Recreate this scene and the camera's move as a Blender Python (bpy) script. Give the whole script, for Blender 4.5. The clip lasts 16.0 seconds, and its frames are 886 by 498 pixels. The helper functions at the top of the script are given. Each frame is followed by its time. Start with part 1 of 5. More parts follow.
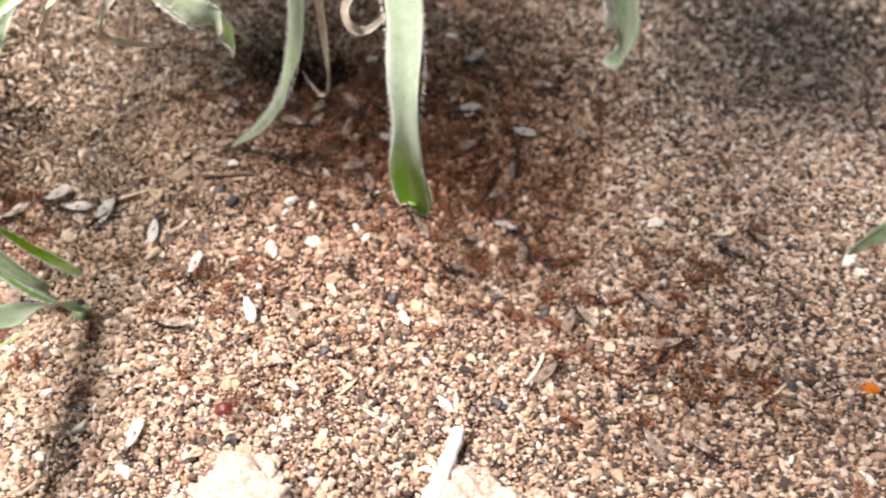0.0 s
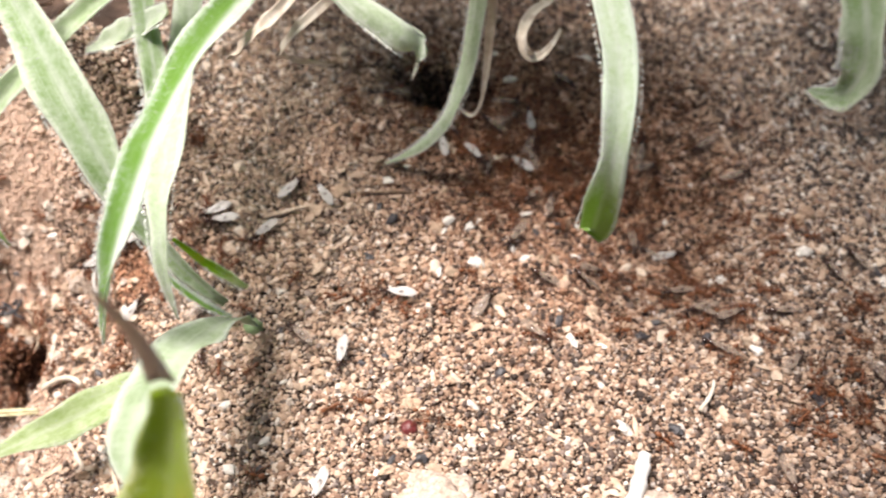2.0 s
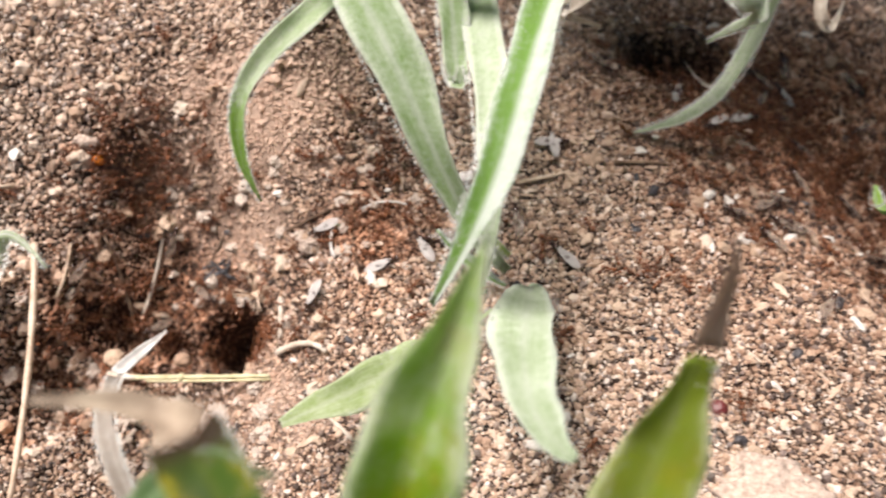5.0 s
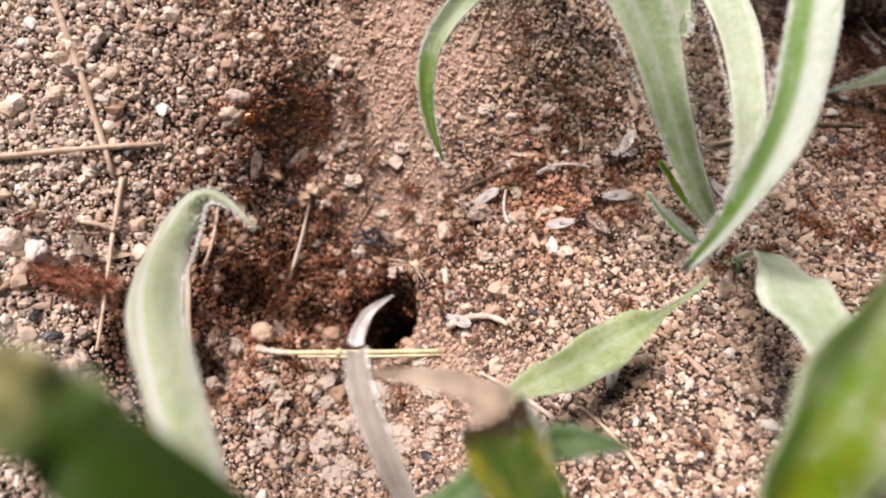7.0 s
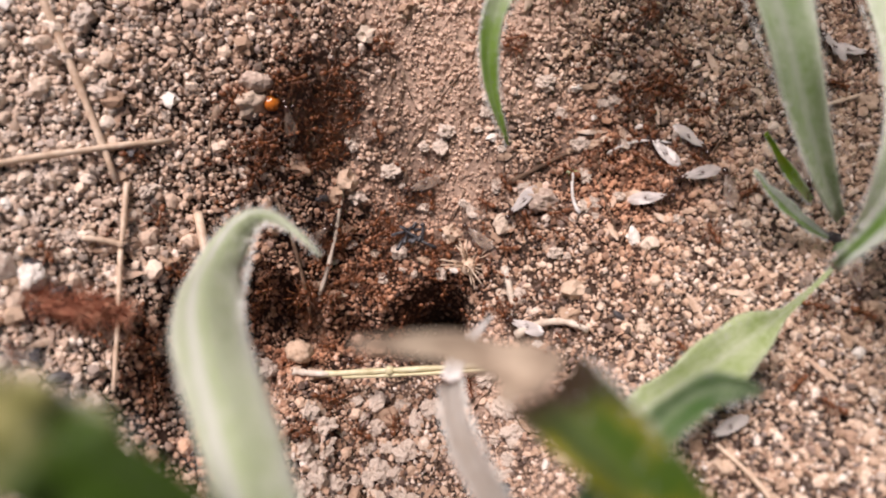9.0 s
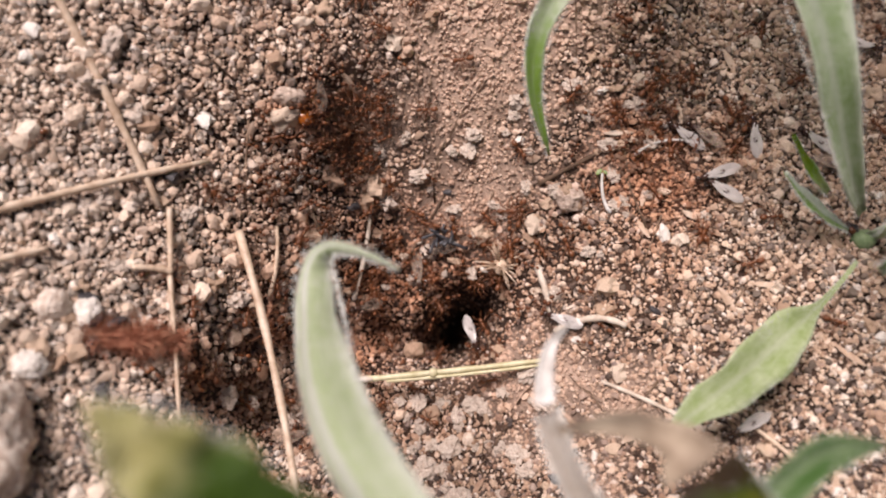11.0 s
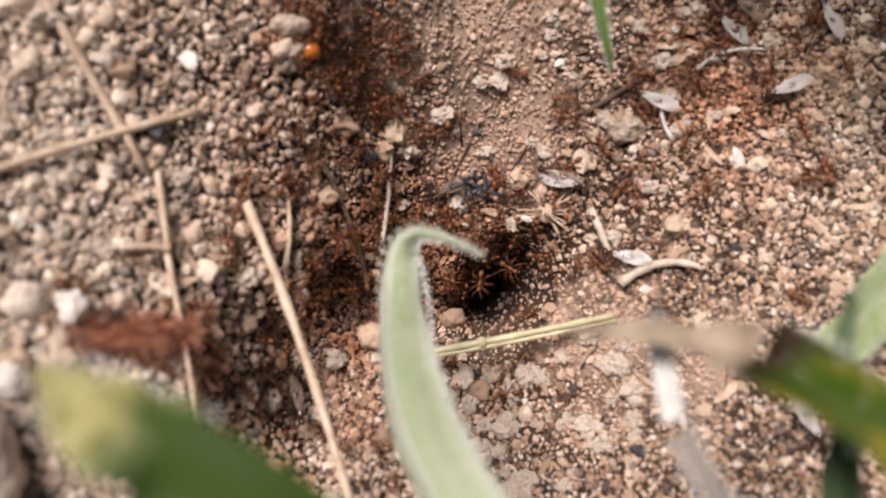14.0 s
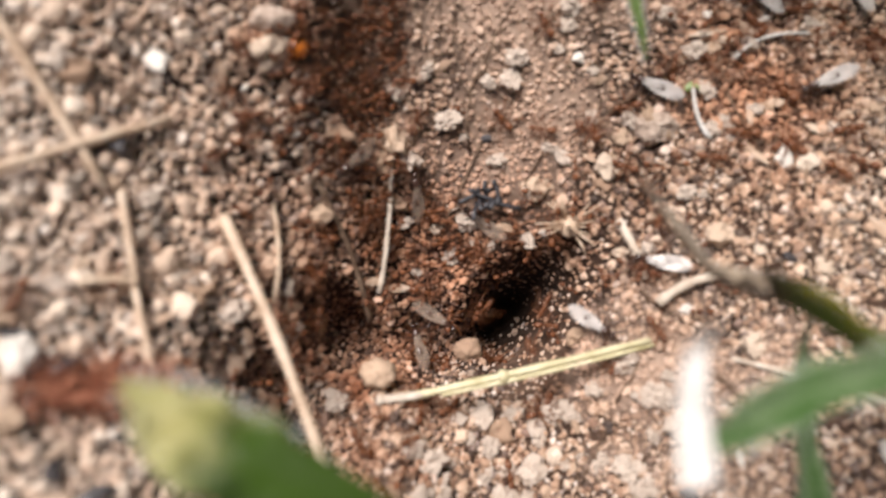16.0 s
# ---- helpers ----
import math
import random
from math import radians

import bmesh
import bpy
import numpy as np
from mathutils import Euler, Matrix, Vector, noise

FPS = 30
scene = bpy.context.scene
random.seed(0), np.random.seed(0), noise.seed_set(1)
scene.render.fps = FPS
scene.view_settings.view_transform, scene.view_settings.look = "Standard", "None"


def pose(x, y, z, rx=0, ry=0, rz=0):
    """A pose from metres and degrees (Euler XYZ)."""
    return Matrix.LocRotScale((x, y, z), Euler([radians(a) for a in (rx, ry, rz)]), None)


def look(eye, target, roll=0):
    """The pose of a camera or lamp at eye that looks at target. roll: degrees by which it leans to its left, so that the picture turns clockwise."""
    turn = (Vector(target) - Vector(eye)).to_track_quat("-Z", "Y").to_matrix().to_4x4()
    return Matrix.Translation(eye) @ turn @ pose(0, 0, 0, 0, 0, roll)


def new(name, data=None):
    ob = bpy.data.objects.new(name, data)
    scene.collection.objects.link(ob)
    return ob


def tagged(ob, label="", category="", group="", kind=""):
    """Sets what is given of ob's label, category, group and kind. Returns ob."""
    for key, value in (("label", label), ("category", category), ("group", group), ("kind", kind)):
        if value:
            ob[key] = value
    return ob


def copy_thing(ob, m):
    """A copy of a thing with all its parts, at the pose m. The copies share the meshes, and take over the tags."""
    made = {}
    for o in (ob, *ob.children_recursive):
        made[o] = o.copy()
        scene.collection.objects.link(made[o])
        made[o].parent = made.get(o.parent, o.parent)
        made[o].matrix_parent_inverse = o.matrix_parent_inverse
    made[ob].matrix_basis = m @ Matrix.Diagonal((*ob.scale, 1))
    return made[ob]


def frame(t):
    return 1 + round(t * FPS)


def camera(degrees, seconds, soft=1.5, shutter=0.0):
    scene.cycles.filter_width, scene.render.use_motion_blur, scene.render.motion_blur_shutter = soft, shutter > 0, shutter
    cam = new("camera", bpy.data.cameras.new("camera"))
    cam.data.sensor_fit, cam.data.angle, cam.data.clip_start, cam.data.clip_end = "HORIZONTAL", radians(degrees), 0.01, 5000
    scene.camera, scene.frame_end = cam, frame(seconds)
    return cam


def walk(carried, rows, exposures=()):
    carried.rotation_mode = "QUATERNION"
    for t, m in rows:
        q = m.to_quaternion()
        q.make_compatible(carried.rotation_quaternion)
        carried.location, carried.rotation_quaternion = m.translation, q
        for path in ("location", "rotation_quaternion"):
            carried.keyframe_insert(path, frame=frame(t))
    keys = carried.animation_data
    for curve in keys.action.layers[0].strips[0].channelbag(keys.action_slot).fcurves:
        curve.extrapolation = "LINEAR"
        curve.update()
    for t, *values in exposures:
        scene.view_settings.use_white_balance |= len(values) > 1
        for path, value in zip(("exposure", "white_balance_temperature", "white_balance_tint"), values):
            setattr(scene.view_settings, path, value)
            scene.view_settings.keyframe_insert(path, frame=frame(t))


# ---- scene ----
cam = camera(60.0, 16.0, 2.0, 0.5)
PATH = [
    (0, (0.00333, -0.00694, 0.09686), (0.00098, 0.06269, 0.02512), 3.02),
    (0.5, (-0.00387, -0.00663, 0.09665), (-0.00586, 0.06307, 0.02497), 3.70),
    (1, (-0.01034, -0.00667, 0.09700), (-0.01192, 0.06312, 0.02540), 4.35),
    (1.5, (-0.01879, -0.00693, 0.09784), (-0.01987, 0.06339, 0.02675), 4.80),
    (2, (-0.02520, -0.00817, 0.09932), (-0.02708, 0.06164, 0.02774), 4.98),
    (2.5, (-0.03359, -0.00802, 0.09655), (-0.03515, 0.06109, 0.02430), 5.65),
    (3, (-0.04119, -0.00613, 0.09374), (-0.04212, 0.06302, 0.02150), 6.44),
    (3.5, (-0.04907, -0.00861, 0.09578), (-0.04937, 0.06042, 0.02343), 7.20),
    (4, (-0.05972, -0.01122, 0.09385), (-0.05855, 0.05781, 0.02151), 8.62),
    (4.5, (-0.06559, -0.01030, 0.09037), (-0.06360, 0.05857, 0.01789), 9.29),
    (5, (-0.07413, -0.01006, 0.08904), (-0.07199, 0.05850, 0.01627), 9.77),
    (5.2, (-0.07768, -0.01096, 0.08673), (-0.07610, 0.05774, 0.01408), 9.68),
    (7.3, (-0.10545, -0.00724, 0.07505), (-0.10089, 0.05999, 0.00116), 11.52),
    (7.5, (-0.10581, -0.00533, 0.07411), (-0.10074, 0.06182, 0.00018), 11.72),
    (8, (-0.10969, -0.00120, 0.07215), (-0.10268, 0.06441, -0.00298), 12.87),
    (8.5, (-0.11297, 0.00040, 0.06923), (-0.10682, 0.06593, -0.00607), 11.25),
    (9, (-0.11572, 0.00434, 0.06461), (-0.10827, 0.06941, -0.01095), 10.63),
    (9.5, (-0.11488, 0.00522, 0.06281), (-0.10695, 0.07009, -0.01289), 10.53),
    (9.7, (-0.11687, 0.00435, 0.06450), (-0.10828, 0.06891, -0.01138), 11.04),
    (11.8, (-0.13275, 0.01114, 0.06997), (-0.11471, 0.06641, -0.01139), 15.13),
    (12, (-0.13263, 0.01119, 0.06981), (-0.11471, 0.06527, -0.01238), 15.17),
    (12.5, (-0.13731, 0.01341, 0.06599), (-0.11869, 0.06642, -0.01673), 15.56),
    (13, (-0.13800, 0.01695, 0.06295), (-0.11829, 0.07020, -0.01936), 15.30),
    (13.5, (-0.13923, 0.01771, 0.05887), (-0.11794, 0.07208, -0.02231), 15.46),
    (14, (-0.13871, 0.01848, 0.05399), (-0.11694, 0.07406, -0.02623), 14.62),
    (14.5, (-0.14173, 0.02105, 0.05111), (-0.11913, 0.07690, -0.02871), 14.90),
    (15, (-0.14203, 0.02179, 0.04885), (-0.11987, 0.07825, -0.03066), 13.88),
    (15.5, (-0.14288, 0.02452, 0.04505), (-0.11935, 0.08078, -0.03421), 14.40),
    (16, (-0.13867, 0.02541, 0.04401), (-0.11514, 0.08316, -0.03416), 13.21),
]
walk(cam, [(t, look(eye, target, roll)) for t, eye, target, roll in PATH],
     exposures=[(0.0, 0.74, 6600, 12), (2.5, 0.48, 6500, 10), (5.0, 0.18, 6550, 12), (8.0, -0.13, 6640, 20), (13.0, -0.36, 6660, 17), (16.0, -0.11, 6500, 11)])

# ---- swaying leaves: curves and poses in centimetres and degrees ----
C1_CURVE = [(-11.82, 1.53, 1.99), (-13.26, 3.87, 2.41), (-13.09, 4.57, 0.65), (-13.25, 5.17, 0.13), (-13.53, 6.39, 1.13), (-12.24, 5.11, 0.89)]
C1_SWAY = [
    (5.2, -11.60, 1.44, 1.55, 8.3, -4.0, 3.6),
    (7.3, -11.82, 1.57, 1.91, 0.7, -0.9, 0.6),
    (8, -11.86, 1.55, 2.29, -4.0, 2.9, -1.6),
    (9, -11.98, 1.71, 2.11, -5.6, -0.4, -3.3),
    (9.7, -12.04, 1.77, 2.01, -4.2, -5.8, -2.3),
    (11.8, -11.71, 1.54, 1.60, 7.1, -33.2, 9.2),
    (12.5, -11.91, 1.66, 1.23, 5.2, -35.5, 8.3),
    (13.5, -11.90, 1.82, 0.38, 5.0, -34.1, 7.7),
    (14, -12.28, 2.10, 0.60, 3.8, -30.5, -4.4),
    (14.5, -11.90, 2.02, -0.10, 0.4, -31.0, 2.7),
    (15, -12.29, 2.04, -0.09, -14.3, -19.1, -0.3),
    (15.5, -12.00, 1.42, -0.54, -15.2, -30.0, 7.1),
    (16, -11.47, 0.36, -1.21, 4.3, -50.4, 10.5),
]
B3_CURVE = [(-9.44, 1.65, 2.5), (-9.73, 2.41, 2.43), (-9.73, 2.6, 2.15), (-9.49, 2.62, 1.97), (-9.79, 2.88, 2), (-10.68, 2.86, 1.88)]
B3_SWAY = [
    (4.5, -8.25, 1.01, 3.93, -17.3, 21.8, -0.8),
    (5.2, -8.62, 1.24, 3.24, 13.6, 25.0, 28.9),
    (7.3, -9.41, 1.59, 2.48, 3.2, 0.8, 1.0),
    (8, -9.67, 2.06, 2.29, -2.2, 11.3, 5.1),
    (8.5, -9.80, 2.13, 2.31, 1.5, 16.1, 12.6),
    (9, -10.05, 2.14, 2.60, 5.5, 24.5, 18.5),
    (9.5, -10.16, 2.09, 2.77, 7.8, 30.4, 21.3),
    (9.7, -10.16, 2.15, 2.65, 9.0, 29.5, 21.0),
    (11.8, -9.69, 2.10, 1.46, 36.7, 7.3, 15.0),
    (12.5, -9.88, 2.15, 1.40, 45.5, -14.7, 6.8),
    (13, -10.34, 2.48, 1.77, 4.0, -5.8, -5.5),
    (13.5, -10.53, 2.71, 1.77, -2.9, -5.1, -4.9),
    (14, -10.58, 3.02, 1.68, -13.8, 15.7, -1.2),
    (14.5, -10.55, 3.33, 1.08, -23.5, 24.3, -13.1),
    (15, -10.47, 3.57, 0.76, -35.3, 40.0, -28.1),
    (15.5, -10.46, 4.04, 0.55, -31.3, 40.3, -26.9),
    (16, -10.21, 4.19, 0.71, -37.9, 47.1, -36.4),
]
W_CURVE = [(-10.26, 2.52, 0.53), (-11.09, 3.34, 1.52), (-11.08, 4.77, -0.32), (-10.58, 4.74, 0.56)]
W_SWAY = [
    (5.2, -10.30, 2.57, 0.40, -0.1, 1.9, 0.2),
    (7.3, -10.17, 2.53, 0.30, 6.0, 3.9, 2.0),
    (8, -10.36, 2.56, 0.53, -1.4, 2.7, -2.4),
    (9, -10.28, 2.56, 0.60, -1.5, -13.0, -2.5),
    (9.7, -10.38, 2.52, 0.65, -2.5, -12.0, -4.1),
    (11.8, -10.17, 2.33, 0.91, 18.0, -34.0, 2.0),
    (12.5, -10.06, 2.55, 1.03, 2.5, -48.0, 13.9),
    (13, -10.09, 2.40, 1.0, 4.5, -35.1, 13.9),
    (14, -10.38, 2.20, 1.09, 19.5, -58.9, 2.9),
    (14.5, -10.62, 2.27, 1.02, 7.3, -45.0, 7.3),
    (15, -10.64, 2.19, 1.08, 14.2, -52.7, 6.6),
    (15.5, -10.70, 2.25, 1.03, 7.4, -39.6, 16.3),
    (16, -11.18, 2.05, 0.87, 24.9, -41.8, -11.5),
]
B4_CURVE = [(-9.97, 2.56, 1.43), (-9.51, 3.29, 1.52), (-9.21, 3.79, 1.4), (-8.48, 3.83, 1.21)]
B4_SWAY = [
    (4.5, -9.42, 1.46, 2.62, 54.1, -22.1, -52.1),
    (5.2, -9.84, 1.09, 2.24, 37.8, -23.2, -25.5),
    (7.3, -10.16, 1.36, 1.90, 5.3, -8.8, -11.6),
    (8, -10.13, 1.71, 1.91, -3.9, 3.4, -11.2),
    (8.5, -10.01, 1.85, 1.62, 2.6, -1.1, -10.3),
    (9, -9.97, 2.48, 1.47, 7.5, 4.2, -3.4),
    (9.4, -10.14, 2.60, 1.54, -5.6, 0.9, 6.1),
    (9.7, -10.13, 2.48, 1.49, 1.2, -1.1, 1.4),
    (11.8, -10.41, 1.87, 1.65, 16.1, -22.4, -13.6),
    (12.5, -10.36, 2.40, 1.64, 24.9, -27.1, -19.8),
    (13, -10.23, 2.70, 1.54, 19.4, -26.0, 1.5),
    (14, -10.22, 2.60, 0.34, 41.0, -16.5, 34.9),
    (14.5, -10.14, 2.76, -0.16, 35.3, -26.3, 37.8),
    (15, -10.13, 2.87, -0.39, 38.8, -29.4, 42.4),
    (15.5, -10.10, 3.11, -0.74, 31.2, -29.9, 45.2),
    (16, -10.04, 3.30, -1.11, 39.6, -26.4, 41.9),
]
B5_CURVE = [(-14.16, 3.03, 1.87), (-14.62, 3.32, 1.94), (-14.97, 3.61, 2.01)]
B5_SWAY = [
    (7.3, -11.74, 0.75, 4.00, 19.0, 15.4, 17.6),
    (8, -12.07, 1.24, 3.63, 17.5, 15.0, 15.8),
    (9, -12.70, 1.79, 2.97, 16.1, 16.1, 12.2),
    (9.7, -12.82, 1.86, 2.82, 15.4, 15.5, 10.6),
    (11.8, -13.79, 2.39, 3.02, 11.0, 10.2, 6.0),
    (12.5, -14.11, 2.55, 2.50, 8.2, 9.5, 3.3),
    (13.5, -14.15, 3.03, 1.86, 1.4, 1.7, 0.5),
    (14.5, -14.35, 3.37, 1.26, -3.3, -4.3, -4.1),
    (15.5, -14.26, 3.77, 0.65, -5.6, -3.3, 3.3),
    (16, -13.83, 3.96, 0.50, -1.0, 4.7, -3.5),
]
B6_CURVE = [(-10.39, 3.83, 1.33), (-11.08, 3.96, 1.14), (-11.43, 3.82, 0.96), (-11.76, 3.75, 0.82)]
B6_SWAY = [
    (14, -10.81, 2.24, 2.04, -12.3, 20.2, -1.3),
    (14.5, -11.01, 2.68, 1.82, -12.7, 17.2, -2.0),
    (15, -10.83, 3.05, 1.51, -7.5, 5.1, -0.9),
    (15.5, -10.78, 3.46, 1.19, -1.3, 0.8, -3.3),
    (16, -10.39, 3.83, 1.33, -0.1, 0.0, -0.0),
]

CM = 0.01
cam.data.dof.use_dof = True
cam.data.dof.focus_distance = 0.112
cam.data.dof.aperture_fstop = 16.0

# ---- daylight ----
SUN_AZ, SUN_EL = 268.0, 66.0      # degrees: compass-like angle of the sun round z (0 = +y, clockwise), height
world = bpy.data.worlds.new("daylight")
scene.world = world
world.use_nodes = True
wn = world.node_tree.nodes
sky = wn.new("ShaderNodeTexSky")
sky.sky_type = 'NISHITA'
sky.sun_disc = False
sky.sun_elevation = radians(SUN_EL)
sky.sun_rotation = radians(SUN_AZ)
wn["Background"].inputs["Strength"].default_value = 0.028
world.node_tree.links.new(sky.outputs["Color"], wn["Background"].inputs["Color"])
sun = new("sun", bpy.data.lights.new("sun", 'SUN'))
sun.data.energy = 6.6
sun.data.angle = radians(27.0)
sun.data.color = (1.0, 0.92, 0.86)
away = Vector((math.sin(radians(SUN_AZ)) * math.cos(radians(SUN_EL)), math.cos(radians(SUN_AZ)) * math.cos(radians(SUN_EL)), math.sin(radians(SUN_EL))))
sun.matrix_world = look(away * 2.0, (0, 0, 0))


# ---- materials ----
class Nodes:
    """A small helper to write node materials."""
    def __init__(self, name):
        self.mat = bpy.data.materials.new(name)
        self.mat.use_nodes = True
        self.tree = self.mat.node_tree
        self.bsdf = self.tree.nodes["Principled BSDF"]
        self.out = self.tree.nodes["Material Output"]

    def add(self, kind, **values):
        node = self.tree.nodes.new(kind)
        for key, value in values.items():
            if key in node.inputs:
                node.inputs[key].default_value = value
        return node

    def link(self, a, b):
        self.tree.links.new(a, b)

    def noise(self, scale, detail=4.0, rough=0.6, where=None):
        node = self.add("ShaderNodeTexNoise", Scale=scale, Detail=detail, Roughness=rough)
        if where is None:
            where = self.add("ShaderNodeTexCoord").outputs["Object"]
        self.link(where, node.inputs["Vector"])
        return node.outputs["Fac"]

    def ramp(self, value, stops, step=False):
        node = self.tree.nodes.new("ShaderNodeValToRGB")
        if step:
            node.color_ramp.interpolation = 'CONSTANT'
        ramp = node.color_ramp.elements
        while len(ramp) < len(stops):
            ramp.new(0.5)
        for el, (at, colour) in zip(ramp, stops):
            el.position = at
            el.color = (*colour, 1.0) if len(colour) == 3 else colour
        self.link(value, node.inputs["Fac"])
        return node.outputs["Color"]

    def mix(self, fac, a, b, mode='MIX'):
        node = self.tree.nodes.new("ShaderNodeMix")
        node.data_type = 'RGBA'
        node.blend_type = mode
        for socket, value in ((node.inputs[0], fac), (node.inputs[6], a), (node.inputs[7], b)):
            if isinstance(value, (int, float)):
                socket.default_value = value
            elif isinstance(value, tuple):
                socket.default_value = (*value, 1.0)
            else:
                self.link(value, socket)
        return node.outputs[2]

    def math(self, op, a, b=0.0):
        node = self.tree.nodes.new("ShaderNodeMath")
        node.operation = op
        for socket, value in zip(node.inputs, (a, b)):
            if isinstance(value, (int, float)):
                socket.default_value = value
            else:
                self.link(value, socket)
        return node.outputs[0]

    def weathered_and_shaded(self, colour, loose=True):
        """Paler dry crumbs on the bank where they lie loose, brown worked soil with some painted shade round the two
        nests, darker tone mid-slope and to the right, dusty patches; uneven borders.
        """
        where = self.add("ShaderNodeTexCoord").outputs["Object"]
        uneven = self.math('MULTIPLY', self.math('SUBTRACT', self.noise(70, 5), 0.5), 0.05)

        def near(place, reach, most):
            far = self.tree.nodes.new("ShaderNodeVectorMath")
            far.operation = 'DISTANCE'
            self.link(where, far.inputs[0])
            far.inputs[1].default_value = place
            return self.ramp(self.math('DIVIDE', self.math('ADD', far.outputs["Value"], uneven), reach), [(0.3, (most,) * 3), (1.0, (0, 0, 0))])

        if loose:
            colour = self.mix(near((-0.170, 0.070, -0.01), 0.058, 0.62), colour, self.mix(0.5, colour, (0.86, 0.76, 0.65)))
            # Paler patch by the seedling: stronger light on the ground, put into the colour.
            colour = self.mix(near((-0.066, 0.078, 0.0), 0.040, 0.3), colour, self.mix(0.6, colour, (0.84, 0.72, 0.58)))
            colour = self.mix(near((-0.104, 0.108, 0.002), 0.032, 0.5), colour, (0.70, 0.58, 0.48))
        # Brown nest soil; trench and hanging-plant places also carry shade in the colour.
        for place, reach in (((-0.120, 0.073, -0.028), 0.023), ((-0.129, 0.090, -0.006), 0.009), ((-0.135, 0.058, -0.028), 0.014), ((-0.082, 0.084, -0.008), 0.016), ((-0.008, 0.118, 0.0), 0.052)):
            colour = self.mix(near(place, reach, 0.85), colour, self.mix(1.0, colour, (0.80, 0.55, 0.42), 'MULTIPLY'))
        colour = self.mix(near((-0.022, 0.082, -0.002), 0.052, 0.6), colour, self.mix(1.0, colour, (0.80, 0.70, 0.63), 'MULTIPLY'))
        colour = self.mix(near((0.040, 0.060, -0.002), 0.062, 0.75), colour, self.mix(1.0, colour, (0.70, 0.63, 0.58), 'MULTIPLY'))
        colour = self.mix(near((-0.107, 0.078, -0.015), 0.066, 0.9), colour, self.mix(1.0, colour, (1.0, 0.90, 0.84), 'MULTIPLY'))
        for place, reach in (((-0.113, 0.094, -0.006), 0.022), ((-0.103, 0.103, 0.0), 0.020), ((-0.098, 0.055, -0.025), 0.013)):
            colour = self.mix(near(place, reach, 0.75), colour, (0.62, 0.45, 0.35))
        return colour

    def bump(self, height, strength=0.5, distance=0.0003):
        node = self.add("ShaderNodeBump", Strength=strength, Distance=distance)
        self.link(height, node.inputs["Height"])
        self.link(node.outputs["Normal"], self.bsdf.inputs["Normal"])


def soil_material():
    n = Nodes("soil")
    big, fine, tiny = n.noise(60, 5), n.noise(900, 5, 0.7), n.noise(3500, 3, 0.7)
    # Soil kept darker than the sand: shade between grains is put into its colour.
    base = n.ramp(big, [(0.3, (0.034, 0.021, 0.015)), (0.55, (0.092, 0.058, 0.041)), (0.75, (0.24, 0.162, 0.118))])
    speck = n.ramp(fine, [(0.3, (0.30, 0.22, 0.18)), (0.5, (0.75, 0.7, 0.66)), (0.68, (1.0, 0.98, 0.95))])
    n.link(n.weathered_and_shaded(n.mix(0.85, base, speck, 'MULTIPLY'), False), n.bsdf.inputs["Base Color"])
    n.bsdf.inputs["Roughness"].default_value = 0.95
    n.bump(n.math('ADD', fine, n.math('MULTIPLY', tiny, 0.4)), 0.9, 0.0006)
    return n.mat


def grain_material(name, stops, whole):
    """Sand and stone: a colour for each grain, and a fine mottle on it. whole: the grain is an object of its own."""
    n = Nodes(name)
    if whole:
        pick = n.tree.nodes.new("ShaderNodeObjectInfo").outputs["Random"]
    else:
        pick = n.tree.nodes.new("ShaderNodeNewGeometry").outputs["Random Per Island"]
    colour = n.ramp(pick, stops)
    mottle = n.noise(2200, 4, 0.65)
    dust = n.noise(420, 4, 0.6)
    shade = n.ramp(mottle, [(0.32, (0.62, 0.55, 0.50)), (0.5, (0.95, 0.93, 0.9)), (0.7, (1.0, 1.0, 1.0))])
    colour = n.mix(0.8, colour, shade, 'MULTIPLY')
    colour = n.mix(n.math('MULTIPLY', dust, 0.18), colour, (0.44, 0.31, 0.23))
    n.link(colour if whole else n.weathered_and_shaded(colour), n.bsdf.inputs["Base Color"])
    n.bsdf.inputs["Roughness"].default_value = 0.82
    n.bsdf.inputs["Specular IOR Level"].default_value = 0.35
    n.bump(mottle, 0.5, 0.0002)
    return n.mat


